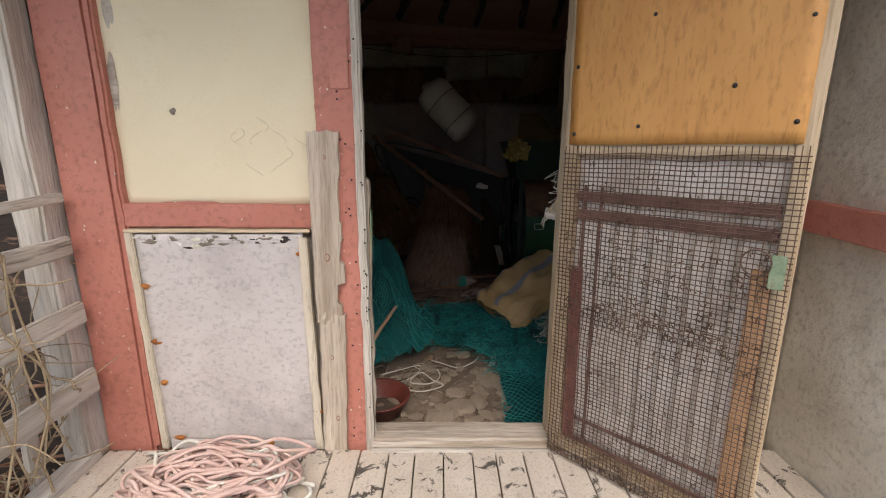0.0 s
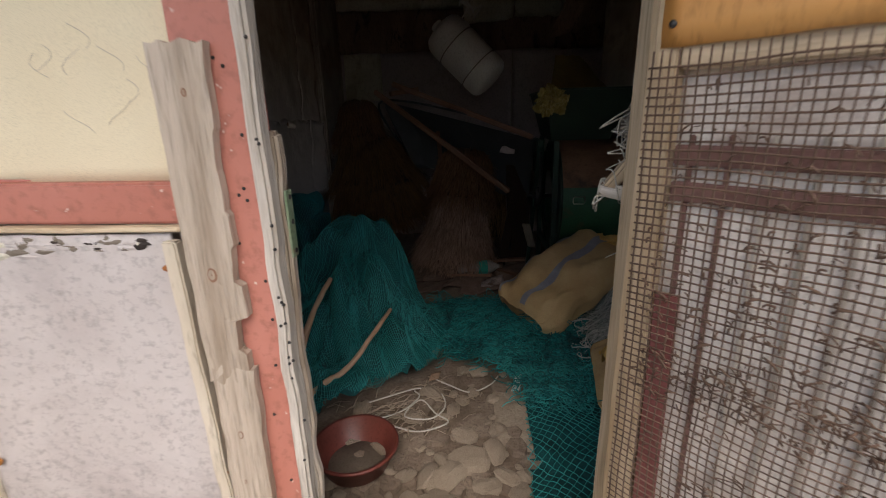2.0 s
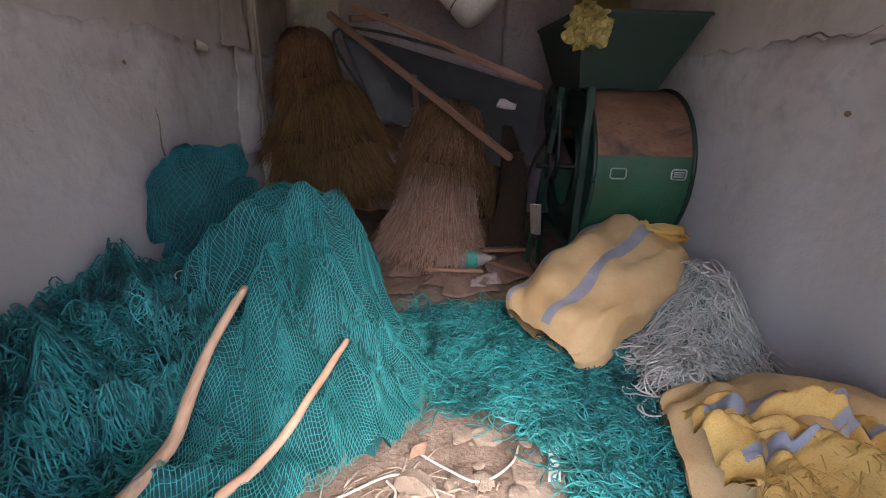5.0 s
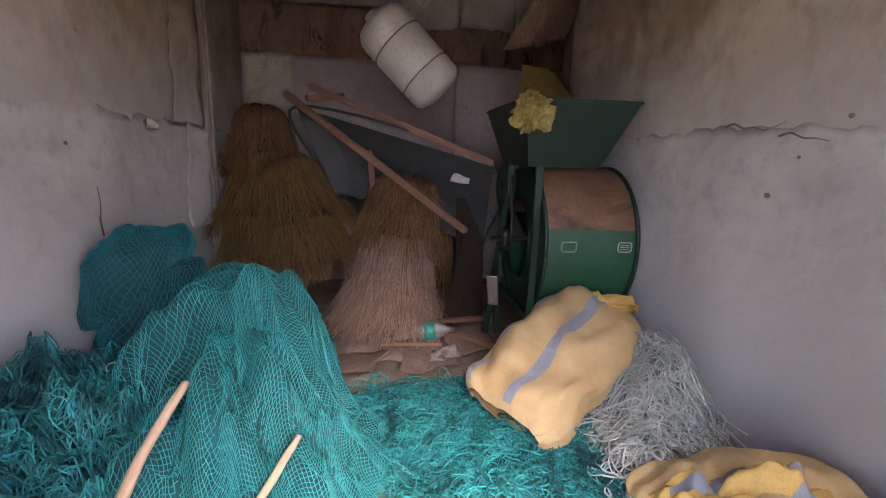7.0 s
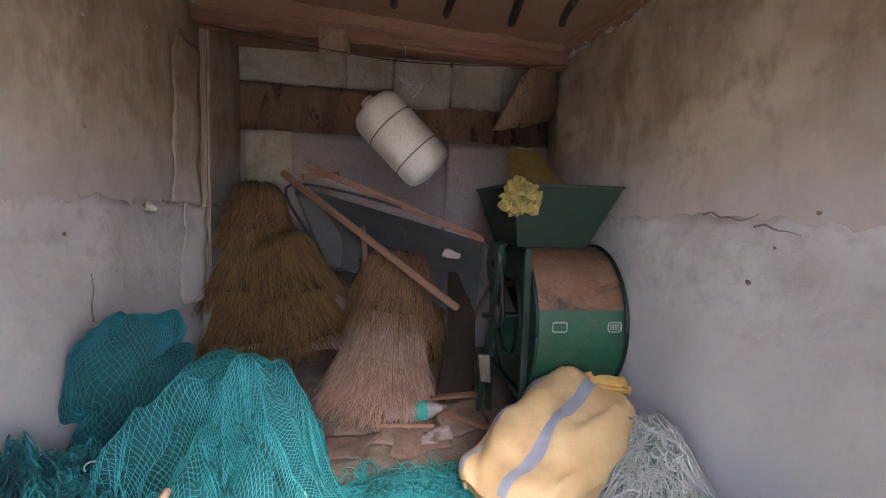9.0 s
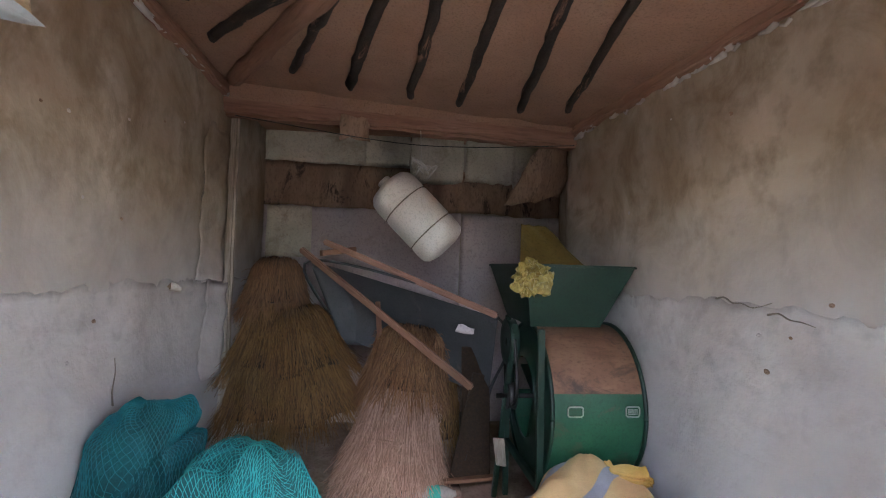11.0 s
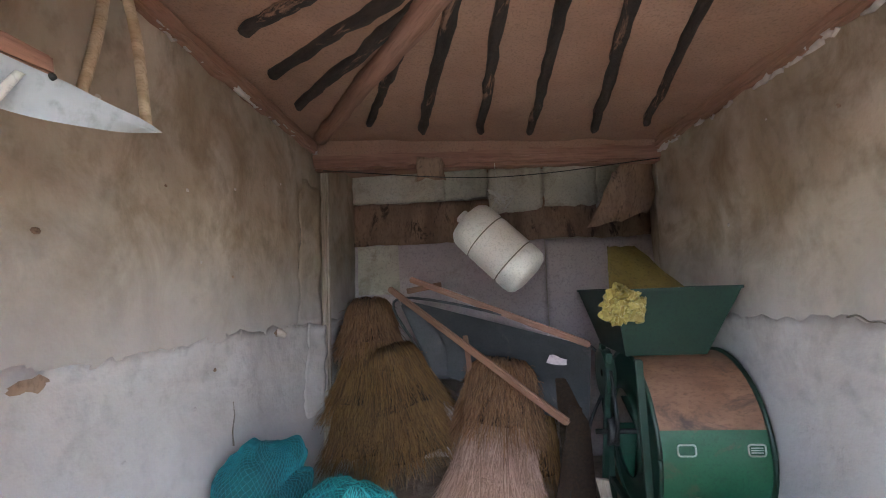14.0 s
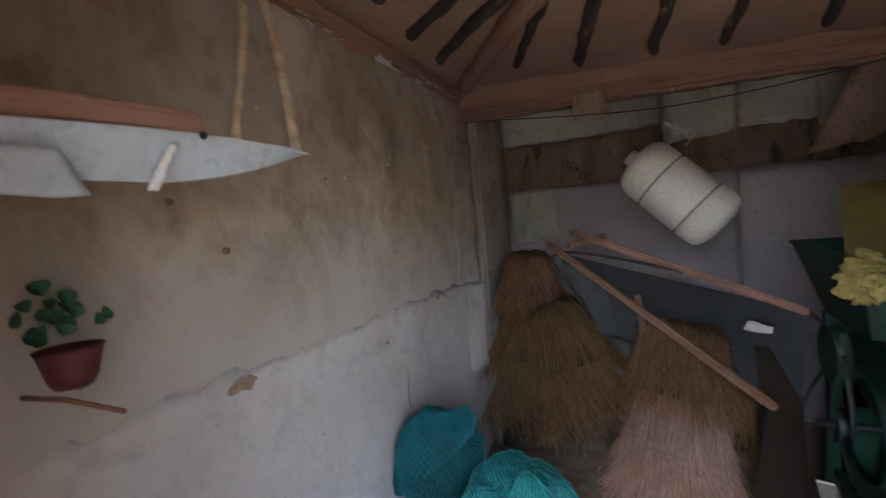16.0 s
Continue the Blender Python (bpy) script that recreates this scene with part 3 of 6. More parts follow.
for z, z2, w in [(0.34, 0.3, 0.1), (0.62, 0.56, 0.085), (0.88, 0.86, 0.07), (1.06, 0.98, 0.035)]:
    board("slat", (-1.385, 1.62, z), (-1.41, 0.2, z2), 0.028, w, "white_wood", fence, bevel=0.006, rough=0.005, cuts=14)
board("bottom_rail", (-1.44, 1.6, -0.01), (-1.46, 0.2, -0.02), 0.09, 0.08, "white_wood", fence, rough=0.005, cuts=14)
for y, lean in [(1.42, 0.03), (1.15, -0.04), (0.7, 0.02)]:
    board("upright", (-1.5, y, -0.05), (-1.52, y + lean, 0.98), 0.05, 0.03, "white_wood", fence, up=(1, 0, 0), rough=0.006, cuts=14)
# added wall, coloured near-black for the shade behind the railing; its roof is unseen
side = thing("dark_backdrop", (-2.6, 1.2, -0.42), "near-black wall put in for the shade beyond the railing", "wall", kind="structure")
block("back_wall", (-3.0, 1.75, -0.42), (-1.42, 1.85, 2.5), "rafter", side)
block("side_roof", (-3.05, 1.1, 2.36), (-1.42, 1.85, 2.42), "shingle", side)
vine = Bundle()
for i in range(150):
    p = Vector((-1.42 - abs(rng.gauss(0, 0.1)), rng.uniform(0.7, 1.55), rng.uniform(-0.2, 0.95)))
    pts = [p]
    d = Vector((rng.gauss(0, 0.4), rng.gauss(0, 0.6), rng.gauss(-0.4, 0.8)))
    for s in range(6):
        d += Vector((rng.gauss(0, 0.5), rng.gauss(0, 0.5), rng.gauss(0, 0.5)))
        pts.append(pts[-1] + d.normalized() * rng.uniform(0.03, 0.09))
    vine.add(smooth_path(pts, 3), rng.uniform(0.0015, 0.005), 4)
for i in range(7):
    y = 1.25 + rng.gauss(0, 0.08)
    vine.add(smooth_path([(-1.36, y, 1.0 - 0.03 * i), (-1.37, y + rng.gauss(0, 0.05), 0.7), (-1.35, y + rng.gauss(0, 0.06), 0.45), (-1.36, y + rng.gauss(0, 0.1), 0.15)], 6), 0.004, 5)
tagged(put("dry_vine", vine.mesh("dry_vine", "dry_vine")), "tangled dry tan vines hanging over the railing", "vine", kind="stuff")
brush = Bundle()
for i in range(420):
    p = Vector((rng.uniform(-2.3, -1.52), rng.uniform(0.4, 1.7), 0))
    p.z = -0.4 + rng.uniform(0, 0.8) * max(0.2, 1 - abs(p.x + 1.9))
    d = Vector((rng.gauss(0, 1), rng.gauss(0, 1), rng.gauss(0, 0.35))).normalized() * rng.uniform(0.1, 0.4)
    brush.add([p, p + d * 0.5 + Vector((0, 0, rng.gauss(0, 0.03))), p + d], rng.uniform(0.003, 0.009), 4)
tagged(put("brushwood", brush.mesh("brushwood", "brown_wood")), "heap of dry brown sticks and litter behind the railing", "brushwood", kind="stuff")

rope = thing("rope_coil", (-0.85, 1.42, 0.0), "heap of faded pink and white ropes on the porch floor", "rope")
for mat, cnt, seed in [("pink_rope", 16, 1), ("white_rope", 5, 2)]:
    r2 = random.Random(seed)
    bd = Bundle()
    for i in range(cnt):
        pts = []
        c = Vector((-0.84 + r2.gauss(0, 0.07), 1.4 + r2.gauss(0, 0.04), 0.02 + 0.004 * i))
        for s in range(22):
            an = s * 0.62 + i
            rx, ry = 0.2 + r2.gauss(0, 0.035), 0.11 + r2.gauss(0, 0.025)
            pts.append(c + Vector((rx * math.cos(an), ry * math.sin(an), max(-0.006, r2.gauss(0.015, 0.022)))))
        bd.add(smooth_path(pts, 5), r2.choice([0.006, 0.007, 0.009]), 6)
    put("rope", bd.mesh("rope", mat), rope, label="faded pink rope" if mat == "pink_rope" else "white rope")

# ---- the open door ----
H, O = Vector((0.455, FRONT - 0.02, 0.0)), Vector((0.955, 1.165, 0.0))
ux = (O - H).normalized()
DW = (O - H).length
nrm = Vector((0, 0, 1)).cross(ux) * 1.0
if nrm.y > 0:
    nrm = -nrm
door = thing("door", (H.x, H.y, 0.0), "open plank door with orange plywood above and rusty wire mesh below", "door")


def on_door(u, z, out=0.0):
    p = H + ux * u + nrm * out
    return (p.x, p.y, z)


for u in (0.022, DW - 0.024):
    board("stile", on_door(u, 0.03), on_door(u, 1.98), 0.042, 0.035, "pale_wood", door, up=nrm, rough=0.002, cuts=14)
for z in (0.06, 1.235, 1.95):
    board("rail", on_door(0.045, z), on_door(DW - 0.046, z), 0.055, 0.032, "pale_wood", door, up=nrm, rough=0.002)
put("plywood_panel", sheet_mesh("plywood_panel", on_door(0.012, 1.245, 0.02), ux * (DW - 0.04), (0, 0, 0.74), nrm, 20, 20, "plywood", 0.006, 0.006, 0.003), door, label="orange-brown plywood with nail holes")
put("paper_backing", sheet_mesh("paper_backing", on_door(0.04, 0.07, -0.014), ux * (DW - 0.08), (0, 0, 1.15), nrm, 16, 26, "door_paper", 0.004, 0.004), door, label="greyed torn door paper")
for i in range(10):
    u = 0.075 + i * (DW - 0.15) / 9
    board("lattice_bar", on_door(u, 0.08, -0.002), on_door(u, 1.1, -0.002), 0.008, 0.012, "lattice" if i in (0, 1) else "white_wood", door, up=nrm, rough=0.001)
for z, w in ((0.1, 0.02), (0.19, 0.012), (1.0, 0.036), (1.065, 0.036)):
    board("lattice_bar", on_door(0.05, z, 0.004), on_door(DW - 0.05, z, 0.004), w, 0.01, "lattice", door, up=nrm, rough=0.001)
board("inner_stile", on_door(DW - 0.075, 0.05, 0.006), on_door(DW - 0.07, 0.9, 0.006), 0.05, 0.02, "orange_wood", door, up=nrm, rough=0.002, cuts=14, label="raw orange timber behind the mesh")
board("red_bar", on_door(0.075, 0.1, 0.01), on_door(0.07, 0.8, 0.01), 0.045, 0.01, "red_slat", door, up=nrm, label="dark red slat behind the mesh")
wires = Bundle()
step = 0.0155
nz, nu_ = int(1.2 / step), int((DW - 0.01) / step)
for i in range(nu_ + 1):
    u = 0.005 + i * step
    wires.add([on_door(u + 0.005 * noise.noise((u * 9, z * 5, 1)), z, 0.03 + 0.01 * noise.noise((u * 5, z * 5, 3))) for z in np.linspace(0.015, 1.24, 36)], 0.0018, 4)
for j in range(nz + 1):
    z = 0.02 + j * step
    wires.add([on_door(u, z + 0.006 * noise.noise((u * 6, z * 9, 7)), 0.032 + 0.01 * noise.noise((u * 5, z * 5, 3))) for u in np.linspace(0.0, DW - 0.005, 24)], 0.0018, 4)
put("wire_mesh", wires.mesh("wire_mesh", "wire"), door, label="rusty brown wire mesh clogged with dirt")
lint = Bundle()
for i in range(1000):
    u, z = rng.uniform(0.03, DW - 0.05), min(1.2, max(0.03, rng.choice([abs(rng.gauss(0.03, 0.1)), rng.gauss(0.8, 0.12), rng.gauss(0.66, 0.03), rng.uniform(0, 1.2)])))
    p = Vector(on_door(u, z, 0.033))
    d = (ux * rng.gauss(0, 1) + Vector((0, 0, rng.gauss(0, 0.6)))) * 0.008
    lint.add([p, p + d + nrm * 0.004, p + d * 1.5 + Vector((0, 0, -0.008))], rng.uniform(0.001, 0.0028), 3)
put("clogged_dirt", lint.mesh("clogged_dirt", "wire"), door, label="brown dirt caught in the mesh")
plate = put("latch_plate", bm_mesh("latch_plate", box_bm(0.036, 0.006, 0.095, 0.002), "green_plate"), door, Matrix.Translation(on_door(DW - 0.035, 0.905, 0.04)) @ Matrix.Rotation(math.atan2(ux.y, ux.x), 4, "Z"), "pale green latch plate")
put("pull_ring", mesh_of("pull_ring", *tube([on_door(DW - 0.085 + 0.036 * math.cos(a), 0.925 + 0.036 * math.sin(a), 0.042) for a in np.linspace(0, 6.2832, 26)], 0.0025, 6), "wire"), door, label="thin rusty ring")
for u, z in [(0.03, 1.28), (0.03, 1.5), (0.03, 1.75), (0.25, 1.3), (0.27, 1.62), (DW - 0.05, 1.3), (DW - 0.05, 1.55), (DW - 0.04, 1.78), (0.45, 1.7), (0.5, 1.4)]:
    put("nail_head", mesh_of("nail_head", *lathe([(0.0001, 0.004), (0.005, 0.003), (0.007, 0)], 10), "iron"), door, axis_pose(on_door(u, z, 0.026), on_door(u, z, 0.2)))

jl = thing("latch_strip", (-0.3, FRONT + 0.1, 0.84), "pale green metal latch strip on the door post", "latch")
board("strip", (-0.2755, FRONT + 0.025, 1.0), (-0.2765, FRONT + 0.027, 0.85), 0.03, 0.005, "green_plate", jl, up=(1, 0, 0), bevel=0.001, rough=0.001)
for z in (0.985, 0.93, 0.865):
    put("screw", mesh_of("screw", *lathe([(0.0001, 0.003), (0.005, 0.002), (0.006, 0)], 10), "iron"), jl, axis_pose((-0.2725, FRONT + 0.026, z), (0, FRONT + 0.026, z)))

# ---- the room ----
v, f = grid(lambda u, v: (-1.6 + 3.3 * u, 1.70 + 4.3 * v, FLOOR - 0.01 + 0.022 * noise.noise((u * 14, v * 18, 0)) + 0.01 * noise.noise((u * 50, v * 60, 4)) - (0.03 if v < 0.03 else 0)), 110, 140)
structure("floor", mesh_of("floor", v, f, "earth"), "uneven dusty earth floor of the store room", "floor")


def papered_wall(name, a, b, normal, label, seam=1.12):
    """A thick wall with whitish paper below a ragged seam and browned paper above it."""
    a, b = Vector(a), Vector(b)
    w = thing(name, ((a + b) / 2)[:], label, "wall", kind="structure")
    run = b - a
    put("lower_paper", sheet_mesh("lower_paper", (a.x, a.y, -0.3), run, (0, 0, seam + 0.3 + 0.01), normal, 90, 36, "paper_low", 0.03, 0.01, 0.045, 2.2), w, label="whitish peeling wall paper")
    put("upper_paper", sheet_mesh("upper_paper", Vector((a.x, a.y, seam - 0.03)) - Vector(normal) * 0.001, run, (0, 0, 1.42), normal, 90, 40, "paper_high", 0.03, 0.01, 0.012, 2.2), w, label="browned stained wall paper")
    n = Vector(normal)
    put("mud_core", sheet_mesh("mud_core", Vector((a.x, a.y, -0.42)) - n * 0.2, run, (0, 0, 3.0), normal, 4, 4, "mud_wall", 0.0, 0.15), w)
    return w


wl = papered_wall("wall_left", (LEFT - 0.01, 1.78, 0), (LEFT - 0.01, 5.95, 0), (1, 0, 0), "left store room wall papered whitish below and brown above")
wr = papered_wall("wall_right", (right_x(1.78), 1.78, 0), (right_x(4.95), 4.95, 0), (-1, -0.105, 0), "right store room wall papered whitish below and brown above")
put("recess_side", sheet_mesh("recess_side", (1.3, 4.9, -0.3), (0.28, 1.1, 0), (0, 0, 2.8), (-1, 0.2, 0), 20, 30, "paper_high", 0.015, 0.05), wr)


def ceil_z(x):
    return 2.385 - 0.07 * x


structure("ceiling", sheet_mesh("ceiling", (-1.6, 1.72, ceil_z(-1.6) + 0.02), (3.3, 0, -0.231), (0, 3.2, 0), (0, 0, 1), 60, 60, "clay", 0.018, 0.08), "red clay ceiling between sooty rafters", "ceiling")
structure("ceiling_recess", sheet_mesh("ceiling_recess", (-1.7, 4.85, 2.46), (3.6, 0, 0), (0, 1.2, 0.0), (0, 0, 1), 10, 10, "clay", 0.01, 0.06), "clay ceiling of the rear recess", "ceiling")
bb = board("back_beam", (-1.4, BACK + 0.05, 2.33), (1.4, BACK + 0.05, 2.225), 0.12, 0.13, "beam_wood", None, bevel=0.02, rough=0.012, cuts=40)
tagged(bb, "rough reddish timber beam under the rafters", "beam", kind="structure")
bf = put("wall_above_beam", sheet_mesh("wall_above_beam", (-1.4, BACK + 0.04, 2.34), (2.8, 0, -0.11), (0, 0, 0.3), (0, -1, 0), 30, 6, "clay", 0.01, 0.03))
tagged(bf, "red clay infill above the beam", "wall", kind="structure")


def rafter(a, b, r, mat, drop=0.0):
    a, b = Vector((*a, ceil_z(a[0]) + 0.012 - drop)), Vector((*b, ceil_z(b[0]) + 0.012 - drop))
    b = b + (b - a) * 0.6
    n = 26
    m = axis_pose(a, b)
    # the grain runs along the local x axis
    m = m @ Matrix.Rotation(radians(-90), 4, "Y")
    L = (b - a).length
    path = [(L * i / n, 0.012 * noise.noise((i * 0.3, a.x * 5, 0)), 0.01 * noise.noise((i * 0.3, a.x * 5, 9))) for i in range(n + 1)]
    v, f = tube(path, r, 10, (1.0, 1.15))
    v = [Vector(wobble(wobble(p + Vector((a.x * 9, 0, 0)), 9, 0.012), 30, 0.008)) - Vector((a.x * 9, 0, 0)) for p in v]
    ob = put("rafter", mesh_of("rafter", v, f, mat), None, m)
    return tagged(ob, "soot-blackened round pole rafter" if mat == "rafter" else "thick reddish hip rafter", "rafter", "ceiling rafters", "structure")


for a, b, r in [((1.04, 4.49), (0.77, 2.91), 0.024), ((0.74, 4.61), (0.53, 2.95), 0.029), ((0.32, 4.62), (0.32, 2.98), 0.027), ((-0.02, 4.62), (0.11, 3.01), 0.027), ((-0.42, 4.58), (-0.06, 3.06), 0.031), ((-0.76, 4.47), (-0.3, 3.4), 0.025)]:
    rafter(a, b, r, "rafter")
for a, b, r in [((-1.13, 4.17), (-0.44, 3.45), 0.029), ((-1.08, 3.75), (-0.25, 3.13), 0.03), ((-1.02, 3.37), (-0.48, 3.06), 0.028)]:
    rafter(a, b, r, "rafter")
rafter((-1.17, 4.66), (-0.08, 3.04), 0.05, "beam_wood", 0.03)

for name, a, b in [("wall_plate_left", (LEFT + 0.015, 1.8, 2.47), (LEFT + 0.015, 4.8, 2.43)), ("wall_plate_right", (right_x(1.8) - 0.015, 1.8, 2.3), (right_x(4.8) - 0.015, 4.8, 2.285))]:
    pl = board(name, a, b, 0.07, 0.09, "beam_wood", None, bevel=0.02, rough=0.016, cuts=50)
    tagged(pl, "rough reddish wall plate with crumbling plaster", "wall plate", kind="structure")
crumb = Bundle()
for i in range(90):
    y = rng.uniform(1.9, 4.8)
    s = rng.uniform(0.015, 0.045)
    left = i % 2
    x = LEFT + 0.02 if left else right_x(y) - 0.02
    z = (2.42 if left else 2.25) - abs(rng.gauss(0, 0.012))
    s *= 1.3
    crumb.add([(x, y, z), (x, y + s, z - rng.uniform(-0.01, 0.02)), (x, y + 2 * s, z)], s * 0.6, 5, (0.6, 0.4))
tagged(put("plaster_crumbs", crumb.mesh("plaster_crumbs", "paper_low")), "broken white plaster along the wall tops", "plaster", kind="stuff")

# rear recess, papered in bands
rear = thing("wall_rear", (0, RECESS, 0), "rear recess wall pasted with old newsprint and pale lilac paper", "wall", kind="structure")
put("core", sheet_mesh("core", (-1.7, RECESS + 0.2, -0.42), (3.6, 0, 0), (0, 0, 3.0), (0, -1, 0), 6, 6, "mud_wall", 0.0, 0.1), rear)
put("lilac_band", sheet_mesh("lilac_band", (-1.3, RECESS + 0.02, -0.3), (1.82, 0, 0), (0, 0, 2.08), (0, -1, 0), 40, 30, "lilac_paper", 0.02, 0.006, 0.01), rear, label="pale lilac paper")
put("lilac_band", sheet_mesh("lilac_band", (0.53, RECESS + 0.025, -0.3), (1.3, 0, 0), (0, 0, 2.05), (0, -1, 0), 30, 30, "lilac_paper", 0.02, 0.006, 0.01), rear, label="pale lilac paper")
put("paper_square", sheet_mesh("paper_square", (-1.26, RECESS - 0.012, 1.3), (0.4, 0, 0), (0, 0, 0.47), (0, -1, 0), 10, 10, "newsprint", 0.01, 0.003, 0.006), rear, label="yellowed paper sheet")
put("brown_band", sheet_mesh("brown_band", (-1.34, RECESS + 0.0, 1.78), (2.9, 0, -0.03), (0, 0, 0.4), (0, -1, 0), 40, 10, "brown_paper", 0.012, 0.006, 0.02), rear, label="dark brown torn paper band")
for x, w, h, sl in [(-1.34, 0.95, 0.3, 0.0), (-0.4, 0.42, 0.3, 0.0), (0.03, 0.5, 0.45, 0.02), (0.55, 0.48, 0.42, 0.0), (1.02, 0.5, 0.46, 0.03)]:
    put("newsprint_sheet", sheet_mesh("newsprint_sheet", (x, RECESS - 0.02 - rng.uniform(0, 0.012), 2.48 - h - sl), (w, 0, sl * 2), (0, 0, h), (0, -1, 0), 16, 8, "newsprint", 0.015, 0.003, 0.02), rear, label="hanging old newsprint sheet")
sg = put("sagging_paper", sheet_mesh("sagging_paper", (0.75, BACK + 0.3, 1.75), (0.5, 0.1, 0.1), (0.32, 0, 0.55), (0, -1, 0), 14, 12, "brown_paper", 0.05, 0.004, 0.03))
tagged(sg, "dark torn paper sagging in the recess corner", "paper")
flap = put("torn_flap", sheet_mesh("torn_flap", (-0.5, BACK - 0.025, 2.13), (0.2, 0, -0.01), (0, 0, 0.17), (0, -1, 0), 8, 8, "brown_paper", 0.02, 0.004, 0.03))
tagged(flap, "torn brown paper flap hanging from the beam", "paper")
post2 = board("corner_pole", (-1.25, BACK + 0.12, -0.2), (-1.26, BACK + 0.14, 2.3), 0.06, 0.06, "grey_wood", None, up=(0, 1, 0), bevel=0.02, rough=0.008, cuts=24)
tagged(post2, "grey timber post at the recess corner", "post", kind="structure")
post3 = board("corner_pole", (1.27, BACK + 0.08, -0.2), (1.26, BACK + 0.08, 2.22), 0.08, 0.08, "grey_wood", None, up=(0, 1, 0), bevel=0.02, rough=0.008, cuts=24)
tagged(post3, "grey timber post at the recess corner", "post", kind="structure")

# cracks and lumps on the papered walls
for y, z in [(4.22, 1.10), (2.75, 1.09)]:
    ob = put("wall_hole", mesh_of("wall_hole", *grid(lambda u, w: (LEFT + 0.016 + 0.004 * (1 - w), y + (0.055 * w) * math.cos(6.283 * u) * (1 + 0.5 * noise.noise((u * 8, y, 0))), z + 0.02 * w * math.sin(6.283 * u) * (1 + 0.9 * noise.noise((u * 9, y, 3)))), 18, 3), "brown_paper"))
    tagged(ob, "torn hole in the brown wall paper showing mud", "torn paper")
for side_x, y, z, n in [("l", 4.55, 1.5, 5), ("l", 3.75, 0.6, 4), ("r", 3.5, 1.14, 7), ("r", 3.25, 1.1, 5)]:
    crack = Bundle()
    x = LEFT + 0.014 if side_x == "l" else right_x(y) - 0.018
    vert = side_x == "l"
    pts = [(x, y + (0.03 * noise.noise((i * 1.3, y, 0)) if vert else -0.05 * i), z + (0.07 * i if vert else 0.03 * noise.noise((i * 2.1, y, 2)))) for i in range(n)]
    crack.add(smooth_path(pts, 5), 0.011 if y > 4.5 else 0.0045, 5, (1.0, 0.3))
    tagged(put("crack", crack.mesh("crack", "groove")), "dark crack in the wall paper", "crack")
shell = put("wall_peg", mesh_of("white_knob", *tube(smooth_path([(LEFT + 0.01, 4.22, 1.1), (LEFT + 0.04, 4.22, 1.09), (LEFT + 0.06, 4.225, 1.08)], 4), 0.028, 10, (1.0, 0.5)), "white_wood"))
tagged(shell, "small white peg stuck in the papered wall", "peg")


# ---- hanging white drum ----
jug = thing("plastic_drum", (0.16, BACK, 1.3), "white plastic drum with moulded grooves hanging aslant from the beam", "drum")
ja, jb = Vector((-0.135, 4.83, 1.80)), Vector((0.26, 4.78, 1.40))
jm = axis_pose(ja, jb)
L = (jb - ja).length
R = 0.185
prof = [(0.0001, -0.03), (R * 0.55, -0.03), (R * 0.8, -0.015), (R * 0.95, 0.02), (R, 0.07), (R, L * 0.26), (R * 0.965, L * 0.275), (R * 0.965, L * 0.3), (R, L * 0.315), (R, L * 0.72), (R * 0.965, L * 0.735), (R * 0.965, L * 0.76), (R, L * 0.775), (R, L * 0.9), (R * 0.96, L * 0.97), (R * 0.82, L + 0.012), (R * 0.5, L + 0.03), (0.0001, L + 0.032)]
put("body", mesh_of("body", *lathe(prof, 56), "jug"), jug, jm)
for z in (0.2875, 0.7475):
    put("groove", mesh_of("groove", *tube([(R * 0.972 * math.cos(a), R * 0.972 * math.sin(a), L * z) for a in np.linspace(0, 6.2832, 60)], 0.0042, 6), "groove"), jug, jm, "dark line along the groove")
put("neck", mesh_of("neck", *lathe([(0.05, -0.03), (0.05, -0.07), (0.045, -0.075), (0.0001, -0.075)], 24), "jug"), jug, jm)
hang = Bundle()
top = ja + Vector((0.22, -0.02, 0.17))
for i in range(6):
    hang.add(smooth_path([top + Vector((rng.gauss(0, 0.03), 0, rng.gauss(0, 0.02))), top + Vector((rng.gauss(0, 0.05), rng.gauss(0, 0.02), rng.gauss(0.02, 0.03))), top + Vector((rng.gauss(0.03, 0.03), 0, rng.gauss(-0.03, 0.03)))], 6), 0.006, 5)
hang.add([top, top + Vector((-0.06, 0.0, -0.1))], 0.006, 5)
hang.add([top, top + Vector((-0.02, 0.04, 0.36))], 0.0025, 5)
put("tie", hang.mesh("tie", "white_rope"), jug, label="knotted white tie")
wire = put("beam_wire", mesh_of("beam_wire", *tube(smooth_path([(-1.2, 4.78, 2.24), (-0.2, 4.77, 2.12), (0.4, 4.77, 2.11), (1.2, 4.78, 2.17)], 8), 0.0035, 5), "iron"))
tagged(wire, "thin wire strung below the beam", "wire")

# ---- green winnowing fan ----
fan = thing("winnowing_fan", (0.95, 4.15, FLOOR), "old green winnowing machine with a rusted drum and hopper", "winnowing machine")
CY, CZ, CR = 4.16, 0.53, 0.41
X0, X1 = 0.70, 1.175


def shell_arc(a0, a1, mat, name, r=CR, lab=""):
    v, f = grid(lambda u, w: (X0 + (X1 - X0) * u, CY - (r - 0.004 * noise.noise((u * 3, w * 4, 1))) * math.cos(a0 + (a1 - a0) * w), CZ + r * math.sin(a0 + (a1 - a0) * w)), 14, 30)
    return put(name, mesh_of(name, v, f, mat), fan, label=lab)


